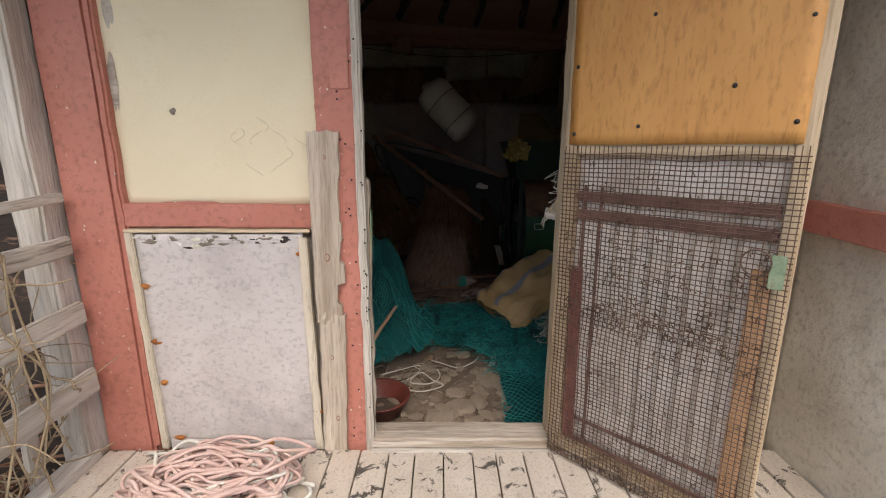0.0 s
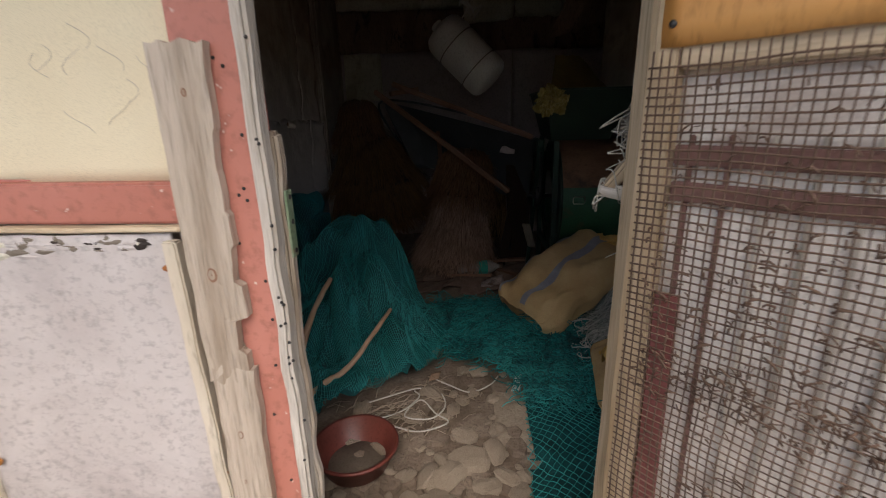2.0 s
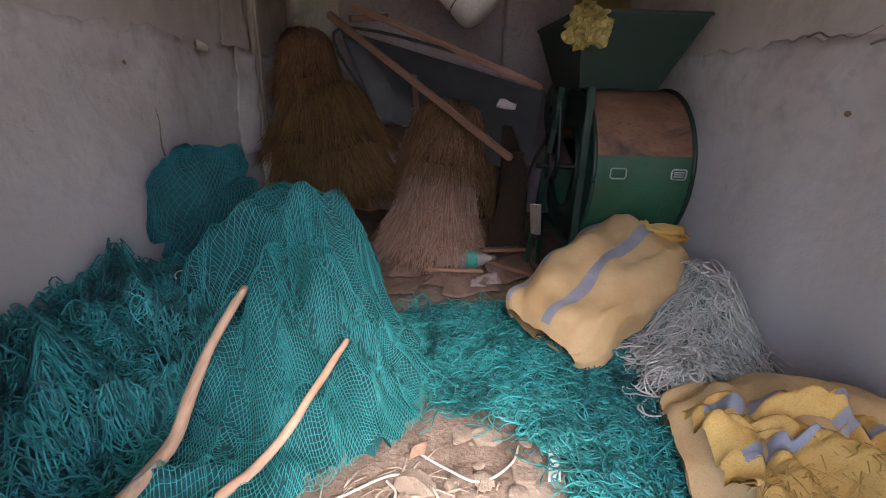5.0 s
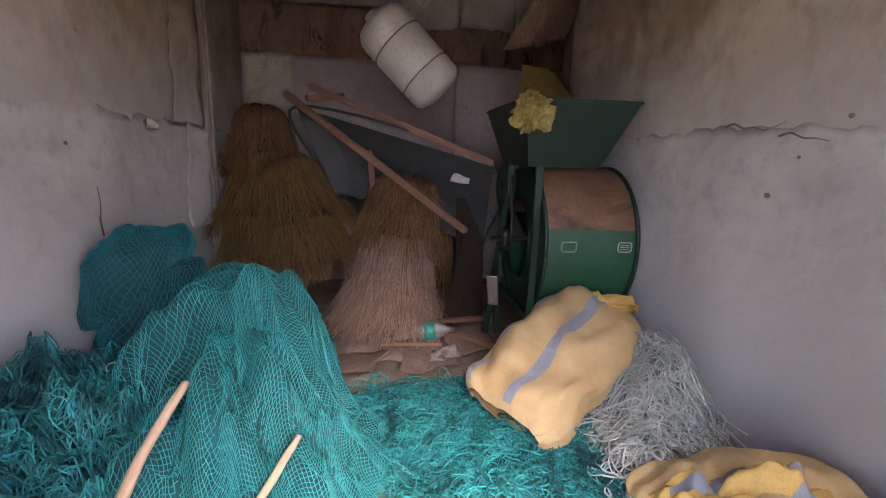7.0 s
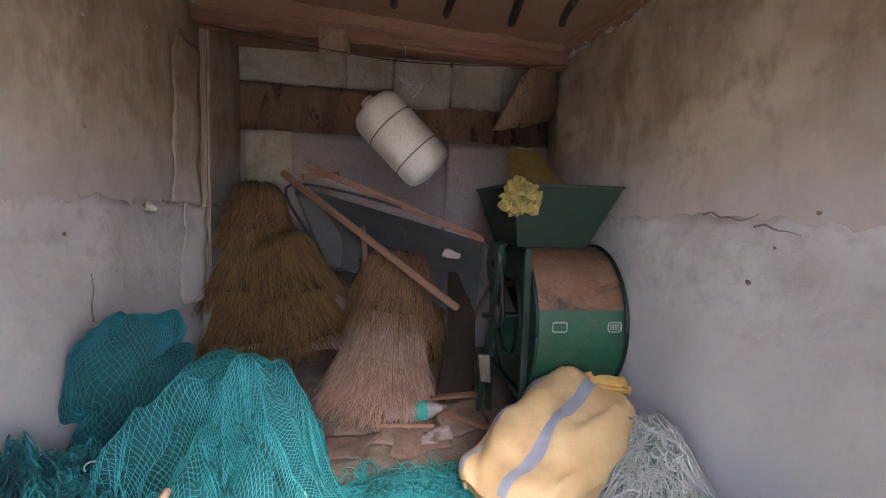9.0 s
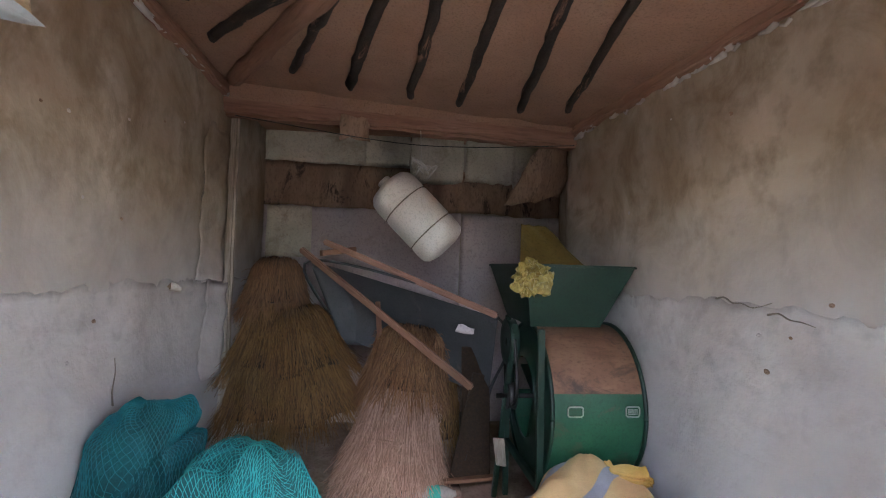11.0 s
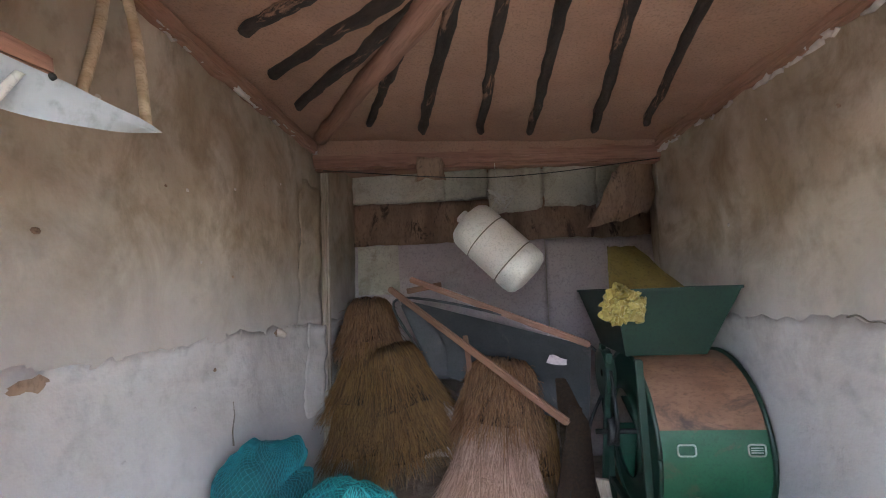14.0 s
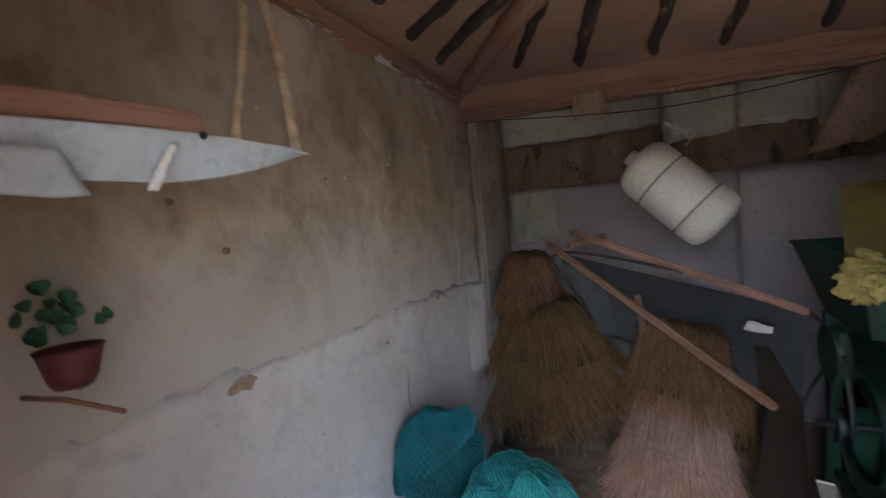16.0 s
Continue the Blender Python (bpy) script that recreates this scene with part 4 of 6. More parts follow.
shell_arc(radians(17), radians(160), "rusted_sheet", "drum_top", lab="rusted brown drum plate")
shell_arc(radians(-170), radians(20), "green_paint", "drum_side", CR - 0.003, lab="green painted drum plate")
for x in (X0, X1):
    put("rim", mesh_of("rim", *tube([(x, CY - (CR + 0.004) * math.cos(a), CZ + (CR + 0.004) * math.sin(a)) for a in np.linspace(0, 6.2832, 60)], 0.012, 6), "dark_green"), fan)
    ring = [(CR, 0), (CR * 0.82, 0.012), (CR * 0.68, 0.004), (CR * 0.55, 0.014), (CR * 0.54, 0.03)]
    put("end_ring", mesh_of("end_ring", *lathe(ring, 48), "dark_green"), fan, axis_pose((x, CY, CZ), (x - 1 if x == X0 else x + 1, CY, CZ)))
axle = put("axle", mesh_of("axle", *tube([(X0 - 0.18, CY, CZ), (X1 + 0.04, CY, CZ)], 0.014, 10), "iron"), fan)
for i in range(4):
    a = i * math.pi / 2 + 0.4
    board("blade", (0.965, CY, CZ), (0.965, CY + 0.3 * math.cos(a), CZ + 0.3 * math.sin(a)), 0.46, 0.012, "dark_green", fan, up=(0, -math.sin(a), math.cos(a)))
put("pulley", mesh_of("pulley", *lathe([(0.02, -0.02), (0.11, -0.02), (0.13, -0.025), (0.12, 0), (0.13, 0.025), (0.11, 0.02), (0.02, 0.02)], 36), "dark_green"), fan, axis_pose((0.6, 4.2, 0.83), (0, 4.2, 0.83)))
put("belt", mesh_of("belt", *tube(smooth_path([(0.6, 4.08, 0.86), (0.6, 4.02, 0.6), (0.6, CY - 0.07, CZ - 0.03), (0.6, CY + 0.07, CZ - 0.02), (0.6, 4.3, 0.7), (0.6, 4.31, 0.84)], 8), 0.01, 6), "iron"), fan)
put("small_pulley", mesh_of("small_pulley", *lathe([(0.015, -0.02), (0.06, -0.02), (0.075, -0.024), (0.066, 0), (0.075, 0.024), (0.06, 0.02), (0.015, 0.02)], 28), "iron"), fan, axis_pose((0.6, CY, CZ), (0, CY, CZ)))
for y in (3.83, 4.5):
    board("leg", (0.67, y, FLOOR), (0.67, y + 0.02, 0.95), 0.035, 0.035, "dark_green", fan, up=(1, 0, 0))
board("cross_bar", (0.67, 3.83, 0.17), (0.67, 4.5, 0.15), 0.03, 0.04, "dark_green", fan)
board("brace", (0.58, 4.25, 0.1), (0.5, 4.0, 0.35), 0.06, 0.01, "grey_wood", fan)
board("brace", (0.55, 4.3, -0.1), (0.6, 4.1, 0.95), 0.03, 0.03, "dark_green", fan, up=(1, 0, 0))
# hopper: a funnel of four sheet walls
tx0, tx1, ty0, ty1, tz = 0.60, 1.195, 3.90, 4.80, 1.275
bx0, bx1, by0, by1, bz = 0.66, 1.05, 4.0, 4.5, 0.945
T = [(tx0, ty0, tz), (tx1, ty0, tz), (tx1, ty1, tz), (tx0, ty1, tz)]
B = [(bx0, by0, bz), (bx1, by0, bz), (bx1, by1, bz), (bx0, by1, bz)]
for i in range(4):
    j = (i + 1) % 4
    a, b, c, d = Vector(B[i]), Vector(B[j]), Vector(T[j]), Vector(T[i])
    n = (b - a).cross(d - a).normalized()

    def plate_at(u, w, off, a=a, b=b, c=c, d=d, n=n):
        return a.lerp(b, u).lerp(d.lerp(c, u), w) + n * (off + 0.003 * noise.noise((u * 3, w * 3, i)))
    v1, f1 = grid(lambda u, w: plate_at(u, w, 0.0), 8, 6)
    v2, f2 = grid(lambda u, w: plate_at(u, w, -0.004), 8, 6)
    # front and left sides take the darker green, the other two the lighter
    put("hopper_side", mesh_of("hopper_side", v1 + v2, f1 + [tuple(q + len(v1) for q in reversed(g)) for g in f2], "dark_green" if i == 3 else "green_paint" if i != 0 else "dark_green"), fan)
    board("hopper_lip", T[i], T[j], 0.022, 0.014, "dark_green", fan)
for x, wd in [(0.815, 0.075), (1.105, 0.07)]:
    a = math.asin((0.565 - CZ) / CR)
    y = CY - CR * math.cos(a) - 0.006
    path = [(x + (wd / 2 - 0.012) * sx + 0.012 * math.cos(q), y, 0.57 + 0.012 * sz + 0.012 * math.sin(q)) for sx, sz, q0 in [(1, 1, 0), (-1, 1, 1.57), (-1, -1, 3.14), (1, -1, 4.71)] for q in np.linspace(q0, q0 + 1.57, 5)]
    slot = put("slot", mesh_of("slot", *tube(path + path[:1], 0.004, 6), "bright_metal"), fan, label="bare metal slot frame")
    if x > 1:
        for k in range(3):
            board("slot_bar", (x - 0.025, y, 0.56 + 0.01 * k), (x + 0.025, y, 0.56 + 0.01 * k), 0.004, 0.004, "bright_metal", slot, cuts=0)
v, f = grid(lambda u, w: Vector((0.68 + 0.54 * u - 0.34 * w * (u - 0.25), 4.3 + 0.1 * u + 0.3 * w, 1.2 + 0.36 * w + 0.03 * noise.noise((u * 3, w * 3, 2)))), 14, 12)
k = len(v)
yb = put("mustard_board", mesh_of("mustard_board", v + [p + Vector((0, 0.008, 0)) for p in v], f + [tuple(i + k for i in reversed(g)) for g in f], "mustard"))
tagged(yb, "mustard-coloured bent board standing in the hopper", "board")
for c0, nme in [(Vector((0.63, 3.87, 1.205)), "plastic_bag")]:
    def bag(u, w):
        a, t = 6.2832 * u, math.pi * w
        d = Vector((math.sin(t) * math.cos(a), math.sin(t) * math.sin(a), math.cos(t)))
        w3 = noise.noise_vector(d * 2.6 + Vector((4, 1, 0))) * 0.045 + noise.noise_vector(d * 6.5) * 0.022
        return c0 + Vector((d.x * 0.078, d.y * 0.045, d.z * 0.066)) + w3 * 1.25
    v, f = grid(bag, 90, 56, True)
    tagged(put("plastic_bag", mesh_of("plastic_bag", v, f, "yellow_bag", False)), "crumpled yellow plastic bag hooked on the hopper lip", "plastic bag")

# ---- tipped wheelbarrow ----
barrow = thing("wheelbarrow", (0.0, 4.8, FLOOR), "tipped wheelbarrow with a blue-grey tray and wooden handles", "wheelbarrow")
board("handle", (-0.735, 4.83, 1.345), (0.39, 4.22, 0.555), 0.04, 0.042, "brown_wood", barrow, bevel=0.012, rough=0.003, cuts=16)
board("handle", (-0.6, 4.95, 1.41), (0.60, 4.52, 0.94), 0.04, 0.042, "beam_wood", barrow, bevel=0.012, rough=0.003, cuts=16)
board("cross_bar", (-0.6, 4.84, 1.32), (-0.38, 5.02, 1.36), 0.04, 0.04, "brown_wood", barrow)
trayA = [(-0.68, 4.9, 1.27), (0.62, 4.6, 0.92), (0.6, 4.75, 0.35), (-0.45, 5.0, 0.72)]
v, f = grid(lambda u, w: Vector(trayA[3]).lerp(Vector(trayA[2]), u).lerp(Vector(trayA[0]).lerp(Vector(trayA[1]), u), w) + Vector((0, 0.1 * math.sin(math.pi * u) * math.sin(math.pi * w), 0)), 20, 12)
k = len(v)
v2 = [p + Vector((0, 0.006, 0)) for p in v]
put("tray", mesh_of("tray", v + v2, f + [tuple(q + k for q in reversed(g)) for g in f], "tray"), barrow, label="dull blue-grey sheet metal tray")
put("tray_rim", mesh_of("tray_rim", *tube(smooth_path([trayA[3], trayA[0], trayA[1], trayA[2]], 8), 0.01, 6), "tray"), barrow)
put("tray_end", sheet_mesh("tray_end", (-0.66, 4.86, 1.22), (0.2, 0.05, -0.02), (0.22, 0.1, -0.55), (0, -1, 0), 8, 12, "tray", 0.01, 0.005), barrow)
board("tray_leg", (-0.12, 4.68, 0.3), (-0.19, 4.74, 1.0), 0.035, 0.035, "brown_wood", barrow, up=(0, 1, 0))
put("sticker", sheet_mesh("sticker", (0.34, 4.63, 0.83), (0.11, -0.02, -0.03), (0.015, 0.0, 0.05), (0, -1, 0), 10, 6, "lilac_paper", 0.01, 0.002, 0.03), barrow, label="torn white sticker")
put("wheel", mesh_of("wheel", *tube([(0.45 + 0.02 * math.cos(a), 4.9 + 0.17 * math.cos(a), 0.0 + 0.17 * math.sin(a)) for a in np.linspace(0, 6.2832, 36)], 0.03, 8), "iron"), barrow)


# ---- straw bundles ----
def straw_bundle(base, top, tiers, seed, label, squash=0.8):
    """Thatch-like bundle: tiers of hanging straw (start, end, radius there, radius at end, count, material)."""
    rg = random.Random(seed)
    base, top = Vector(base), Vector(top)
    ob = thing("straw_bundle", base, label, "straw bundle", "straw bundles at the rear")
    m = axis_pose(base, top, (0, 1, 0))
    h = (top - base).length
    for t, (w0, w1, ra, rb, count, mat) in enumerate(tiers):
        lo, dome = w1 + 0.05, w0 > 0.9

        def rad(q):
            r = ra + (rb - ra) * max(0.0, q) ** 1.5
            return r * (min(1.0, 0.72 + q * 1.8) if dome else 1.0)
        v, f = grid(lambda u, q: (0.86 * rad(q) * math.cos(6.2832 * u), squash * 0.86 * rad(q) * math.sin(6.2832 * u), h * (w0 + (lo - w0) * q) + 0.02 * noise.noise((u * 9, q * 4, seed))), 36, 14, True)
        n = len(v)
        # dark core shows through the straws as painted shade
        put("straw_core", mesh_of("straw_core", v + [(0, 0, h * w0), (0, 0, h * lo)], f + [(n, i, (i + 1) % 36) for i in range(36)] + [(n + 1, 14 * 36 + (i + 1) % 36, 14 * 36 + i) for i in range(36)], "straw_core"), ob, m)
        bd = Bundle()
        for i in range(count):
            an = rg.uniform(0, 6.2832)
            clump = noise.noise((math.cos(an) * 3, math.sin(an) * 3, seed + t))
            deep = rg.uniform(0.86, 1.03) + 0.05 * clump
            q0 = rg.choice([rg.uniform(-0.02, 0.12), rg.uniform(0, 0.6)])
            q1 = min(1.12, q0 + rg.uniform(0.4, 0.9)) + (rg.gauss(0, 0.06) + 0.05 * clump)
            tw, curl = rg.gauss(0, 0.22), rg.uniform(0, 0.1) * (1 if q1 > 0.85 else 0.3)
            pts = []
            for k in range(5):
                q = q0 + (q1 - q0) * k / 4
                r = rad(min(1.1, max(0, q))) * deep + curl * (k / 4) ** 3 * rg.uniform(0.3, 1.3)
                a2 = an + tw * k / 4
                pts.append((r * math.cos(a2), squash * r * math.sin(a2), h * (w0 + (w1 - w0) * q)))
            bd.add(pts, rg.uniform(0.0016, 0.0036), 3, (1.0, 0.6))
        for i in range(count // 5):
            an, q = rg.uniform(0, 6.2832), rg.uniform(0.05, 1.0)
            r = rad(q)
            p = Vector((r * math.cos(an), squash * r * math.sin(an), h * (w0 + (w1 - w0) * q)))
            d = Vector((math.cos(an + rg.gauss(0, 0.7)), math.sin(an), rg.uniform(-2.2, 0.5))) * rg.uniform(0.02, 0.06)
            bd.add([p, p + d * 0.6, p + d + Vector((0, 0, -0.015))], 0.0017, 3)
        put("straw", bd.mesh("straw", mat), ob, m)
        if t:
            tie = Bundle()
            for k in range(4):
                tie.add([(ra * 1.02 * math.cos(q), squash * ra * 1.02 * math.sin(q), h * (w0 - 0.035) + 0.008 * k + 0.02 * noise.noise((math.cos(q) * 2, math.sin(q) * 2 + k, seed))) for q in np.linspace(0, 6.2832, 30)], 0.003, 4)
            put("tie", tie.mesh("tie", "straw"), ob, m, "twisted straw tie")
    return ob


straw_bundle((-0.07, 4.56, -0.15), (0.06, 4.86, 0.84), [(0.96, 0.5, 0.29, 0.36, 2400, "straw_head"), (0.6, 0.08, 0.29, 0.4, 3000, "straw"), (0.28, -0.04, 0.35, 0.42, 2400, "straw")], 3, "upright bundle of reddish-brown straw tied round its middle")
straw_bundle((-0.92, 4.98, 0.08), (-0.98, 5.2, 1.26), [(1.0, 0.66, 0.22, 0.31, 1800, "straw_head"), (0.74, 0.3, 0.23, 0.43, 2200, "straw_shaded"), (0.45, 0.02, 0.3, 0.43, 2200, "straw_shaded")], 5, "tall tiered bundle of dark brown straw tied near its top")
straw_bundle((-0.52, 4.84, 0.05), (-0.78, 5.0, 0.9), [(1.0, 0.45, 0.26, 0.4, 1900, "straw_shaded"), (0.6, 0.1, 0.28, 0.38, 1900, "straw_shaded")], 15, "slumped loose bundle of dark brown straw")
straw_bundle((0.25, 5.05, -0.05), (0.26, 5.15, 0.92), [(1.0, 0.5, 0.16, 0.22, 700, "straw_shaded"), (0.6, 0.0, 0.2, 0.25, 800, "straw_shaded")], 9, "small dark straw bundle leaning behind the barrow")

# ---- nets ----
def fold(x, y, s=1.0):
    ridge = max(0.0, 1 - 3.2 * abs(noise.noise((x * 3.4 + 0.6 * y, y * 2.2 - x, 2)))) ** 2
    small = max(0.0, 1 - 3.0 * abs(noise.noise((x * 6.5 + y * 3, y * 5.5 - x * 2, 8)))) ** 2
    return s * (0.03 * noise.noise((x * 5, y * 4, 5)) + 0.1 * ridge + 0.04 * small)


HX, HY = -0.66, 3.42


def hill_z(x, y):
    """The draped heap of fine net: a tall crest at the rear and a lower shoulder in front."""
    g1 = 0.69 * math.exp(-(abs((x + 0.66) / 0.34) ** 3) * 0.8 - (abs((y - 3.5) / 0.36) ** 3) * 0.8)
    g2 = 0.41 * math.exp(-((x + 0.56) / 0.38) ** 2 - ((y - 3.05) / 0.4) ** 2)
    g3 = 0.2 * math.exp(-((x + 0.75) / 0.4) ** 2 - ((y - 2.4) / 0.4) ** 2)
    h = (g1 ** 3 + g2 ** 3 + g3 ** 3) ** (1 / 3)
    # two deep gathers that sweep down from the crest, and a swag across the front
    for ang, amp, wd in ((-1.25, 0.24, 0.042), (-2.05, 0.2, 0.045), (-0.5, 0.16, 0.045), (-1.65, 0.15, 0.035), (-0.9, 0.16, 0.035), (-2.7, 0.16, 0.045)):
        dx, dy = x - HX, y - HY
        along = dx * math.cos(ang) + dy * math.sin(ang)
        off = -dx * math.sin(ang) + dy * math.cos(ang) + 0.1 * noise.noise((along * 3, ang, 1)) - 0.25 * along * along
        if along > 0:
            h -= amp * math.exp(-(off / wd) ** 2) * min(1, along / 0.35) * math.exp(-(along / 0.55) ** 2) * min(1, h * 4)
            h += 0.7 * amp * math.exp(-((off - 1.7 * wd) / wd) ** 2) * min(1, along / 0.35) * math.exp(-(along / 0.6) ** 2) * min(1, h * 4)
    for y0, sl, amp in ((3.36, 0.35, 0.12), (3.12, -0.25, 0.12), (2.8, -0.3, 0.13), (2.5, 0.4, 0.11)):
        off = y - y0 - sl * (x + 0.6) + 0.1 * noise.noise((x * 3, y0, 17))
        h += amp * (math.exp(-(off / 0.05) ** 2) - 0.9 * math.exp(-((off + 0.075) / 0.035) ** 2)) * min(1, h * 4) * (0.5 + noise.noise((x * 2.5, y0, 5)))
    return FLOOR + 0.012 + h + (fold(x, y, 1.0) - 0.04) * min(1, h * 5) * (1 - 0.8 * min(1, g1 * 1.4))


# how far out each stretch of cloth comes to lie, by direction from the crest
HILL_RAYS, HILL_STEP = 180, 0.006
HILL_REACH = []
for i in range(HILL_RAYS):
    an = 2 * math.pi * i / HILL_RAYS
    run, z0, rows_ = 0.0, hill_z(HX, HY), [0.0]
    for k in range(1, 260):
        r = k * HILL_STEP
        z1 = hill_z(HX + r * math.cos(an), HY + r * math.sin(an))
        run += math.hypot(HILL_STEP, z1 - z0)
        z0 = z1
        rows_.append(run)
    HILL_REACH.append(rows_)


def on_hill(X, Y, lift=0.0):
    """A point of the flat net, laid over the heap: its slack gathers into pleats."""
    an, s = math.atan2(Y, X) % (2 * math.pi), math.hypot(X, Y)
    q = an / (2 * math.pi) * HILL_RAYS
    i, t = int(q) % HILL_RAYS, q - int(q)
    r = [float(np.interp(s, HILL_REACH[j % HILL_RAYS], np.arange(260) * HILL_STEP)) for j in (i, i + 1)]
    r = r[0] + (r[1] - r[0]) * t
    slack = max(0.0, s - r)
    n = noise.noise((math.cos(an) * 3.4, math.sin(an) * 3.4, s * 1.3)) + 0.5 * noise.noise((math.cos(an) * 8, math.sin(an) * 8, s * 2.2))
    pleat = (1 - min(1, abs(n) * 2.6)) ** 2 * min(0.05, slack * 0.12 + 0.012)
    r += pleat * 0.7
    x, y = HX + r * math.cos(an), HY + r * math.sin(an)
    return Vector((x, y, hill_z(x, y) + pleat * 0.8 + lift))


def pile_z(x, y):
    h = 0.42 * math.exp(-((x + 1.22) / 0.42) ** 2 - ((y - 3.0) / 0.62) ** 2)
    h += 0.07 * math.exp(-((x + 1.0) / 0.35) ** 2 - ((y - 2.2) / 0.4) ** 2)
    return FLOOR + 0.006 + h + fold(x, y, 1.3)


def flat_z(x, y):
    return FLOOR + 0.03 + 0.05 * math.exp(-((x - 0.45) / 0.4) ** 2 - ((y - 3.25) / 0.35) ** 2) + 0.02 * noise.noise((x * 7, y * 7, 3))


def inside(x, y, poly):
    hit = False
    for (x0, y0), (x1, y1) in zip(poly, poly[1:] + poly[:1]):
        if (y0 > y) != (y1 > y) and x < (x1 - x0) * (y - y0) / (y1 - y0) + x0:
            hit = not hit
    return hit


def draped(name, label, poly, height, cell, r, cloth, strand, lift=0.006, res=0.022, wave=0.12, step=2):
    """A net heap: a folded inner mass and a diamond lattice of real twine lying on it."""
    ob = thing(name, (sum(p[0] for p in poly) / len(poly), sum(p[1] for p in poly) / len(poly), FLOOR), label, "fishing net", "fishing nets")
    xs, ys = [p[0] for p in poly], [p[1] for p in poly]
    nx, ny = int((max(xs) - min(xs)) / res), int((max(ys) - min(ys)) / res)
    idx, verts, faces = {}, [], []
    for j in range(ny + 1):
        for i in range(nx + 1):
            x, y = min(xs) + i * res, min(ys) + j * res
            if inside(x + 0.03 * noise.noise((x * 8, y * 8, 5)), y + 0.03 * noise.noise((x * 8, y * 8, 6)), poly):
                idx[i, j] = len(verts)
                verts.append((x, y, height(x, y)))
    for (i, j) in idx:
        q = [(i, j), (i + 1, j), (i + 1, j + 1), (i, j + 1)]
        if all(k in idx for k in q):
            faces.append(tuple(idx[k] for k in q))
    if cloth:
        put("inner_mass", mesh_of("inner_mass", verts, faces, cloth), ob)
    bd = Bundle()
    sp = cell
    n = int((max(xs) - min(xs) + max(ys) - min(ys)) / sp) + 2
    for sgn in (1, -1):
        for k in range(-n, n):
            run = []
            c = k * sp * 1.414
            for q in range(int((max(ys) - min(ys)) / (sp * 0.5)) + 1):
                y = min(ys) + q * sp * 0.5
                x = (min(xs) + max(xs)) / 2 + c + sgn * (y - min(ys)) * 0.8
                x += wave * noise.noise((x * 2.2, y * 2.2, 11)) + 0.3 * sp * noise.noise((x * 30, y * 30, 1))
                y2 = y + wave * noise.noise((x * 2.2, y * 2.2, 21))
                if inside(x, y2, poly):
                    run.append((x, y2, height(x, y2) + lift + 0.004 * noise.noise((x * 40, y2 * 40, 1))))
                else:
                    if len(run) > 2:
                        bd.add(run, r, 3)
                    run = []
            if len(run) > 2:
                bd.add(run, r, 3)
    put("twine", bd.mesh("twine", strand), ob, label="knotted teal twine")
    return ob


def tangle(name, label, poly, height, count, r, mat, seed, length=0.22, thick=0.05, cloth=None, curl=1.2, cat="fishing net", res=0.03):
    rg = random.Random(seed)
    xs, ys = [p[0] for p in poly], [p[1] for p in poly]
    ob = thing(name, (sum(xs) / len(xs), sum(ys) / len(ys), FLOOR), label, cat, "fishing nets")
    if cloth:
        nx, ny = int((max(xs) - min(xs)) / res), int((max(ys) - min(ys)) / res)
        idx, verts, faces = {}, [], []
        for j in range(ny + 1):
            for i in range(nx + 1):
                x, y = min(xs) + i * res, min(ys) + j * res
                if inside(x + 0.05 * noise.noise((x * 8, y * 8, 5)), y + 0.05 * noise.noise((x * 8, y * 8, 6)), poly):
                    idx[i, j] = len(verts)
                    verts.append((x, y, height(x, y)))
        for (i, j) in idx:
            q = [(i, j), (i + 1, j), (i + 1, j + 1), (i, j + 1)]
            if all(k in idx for k in q):
                faces.append(tuple(idx[k] for k in q))
        put("inner_mass", mesh_of("inner_mass", verts, faces, cloth), ob)
    bd = Bundle()
    made = 0
    while made < count:
        x, y = rg.uniform(min(xs), max(xs)), rg.uniform(min(ys), max(ys))
        if not inside(x, y, poly):
            continue
        made += 1
        a = rg.uniform(0, 6.2832)
        lift = abs(rg.gauss(0, thick * 0.5))
        turn = rg.gauss(0, curl)
        pts = []
        nseg = 9
        for s in range(nseg):
            pts.append((x, y, height(x, y) + 0.004 + lift * math.sin(math.pi * s / (nseg - 1)) + rg.gauss(0, 0.003)))
            turn += rg.gauss(0, curl * 0.8)
            a += turn * 0.35
            x += math.cos(a) * length / nseg
            y += math.sin(a) * length / nseg
        if pts:
            bd.add(smooth_path(pts, 2), r, 3)
    put("twine", bd.mesh("twine", mat), ob)
    return ob


HILL = [(-1.0, 3.78), (-0.65, 3.9), (-0.38, 3.8), (-0.2, 3.5), (-0.04, 3.2), (-0.08, 2.83), (-0.28, 2.62), (-0.42, 2.48), (-0.55, 2.2), (-1.0, 2.15), (-1.05, 2.6), (-0.98, 3.1)]
PILE = [(-1.29, 1.85), (-0.75, 1.85), (-0.7, 2.4), (-0.8, 3.0), (-0.85, 3.5), (-1.29, 3.6)]
MID = [(-0.12, 3.1), (-0.25, 3.6), (-0.1, 3.75), (0.3, 3.72), (0.75, 3.6), (0.95, 3.1), (0.8, 2.75), (0.62, 2.55), (0.36, 2.58), (0.34, 2.75), (0.2, 2.95), (0.0, 2.98)]
WIDE = [(0.3, 1.82), (1.2, 1.82), (1.25, 2.6), (0.8, 2.75), (0.36, 2.68), (0.33, 2.3)]
net = thing("fishing_net", (HX, HY, FLOOR), "heap of fine teal fishing net draped in folds over the floor", "fishing net", "fishing nets")
idx, verts, faces = {}, [], []
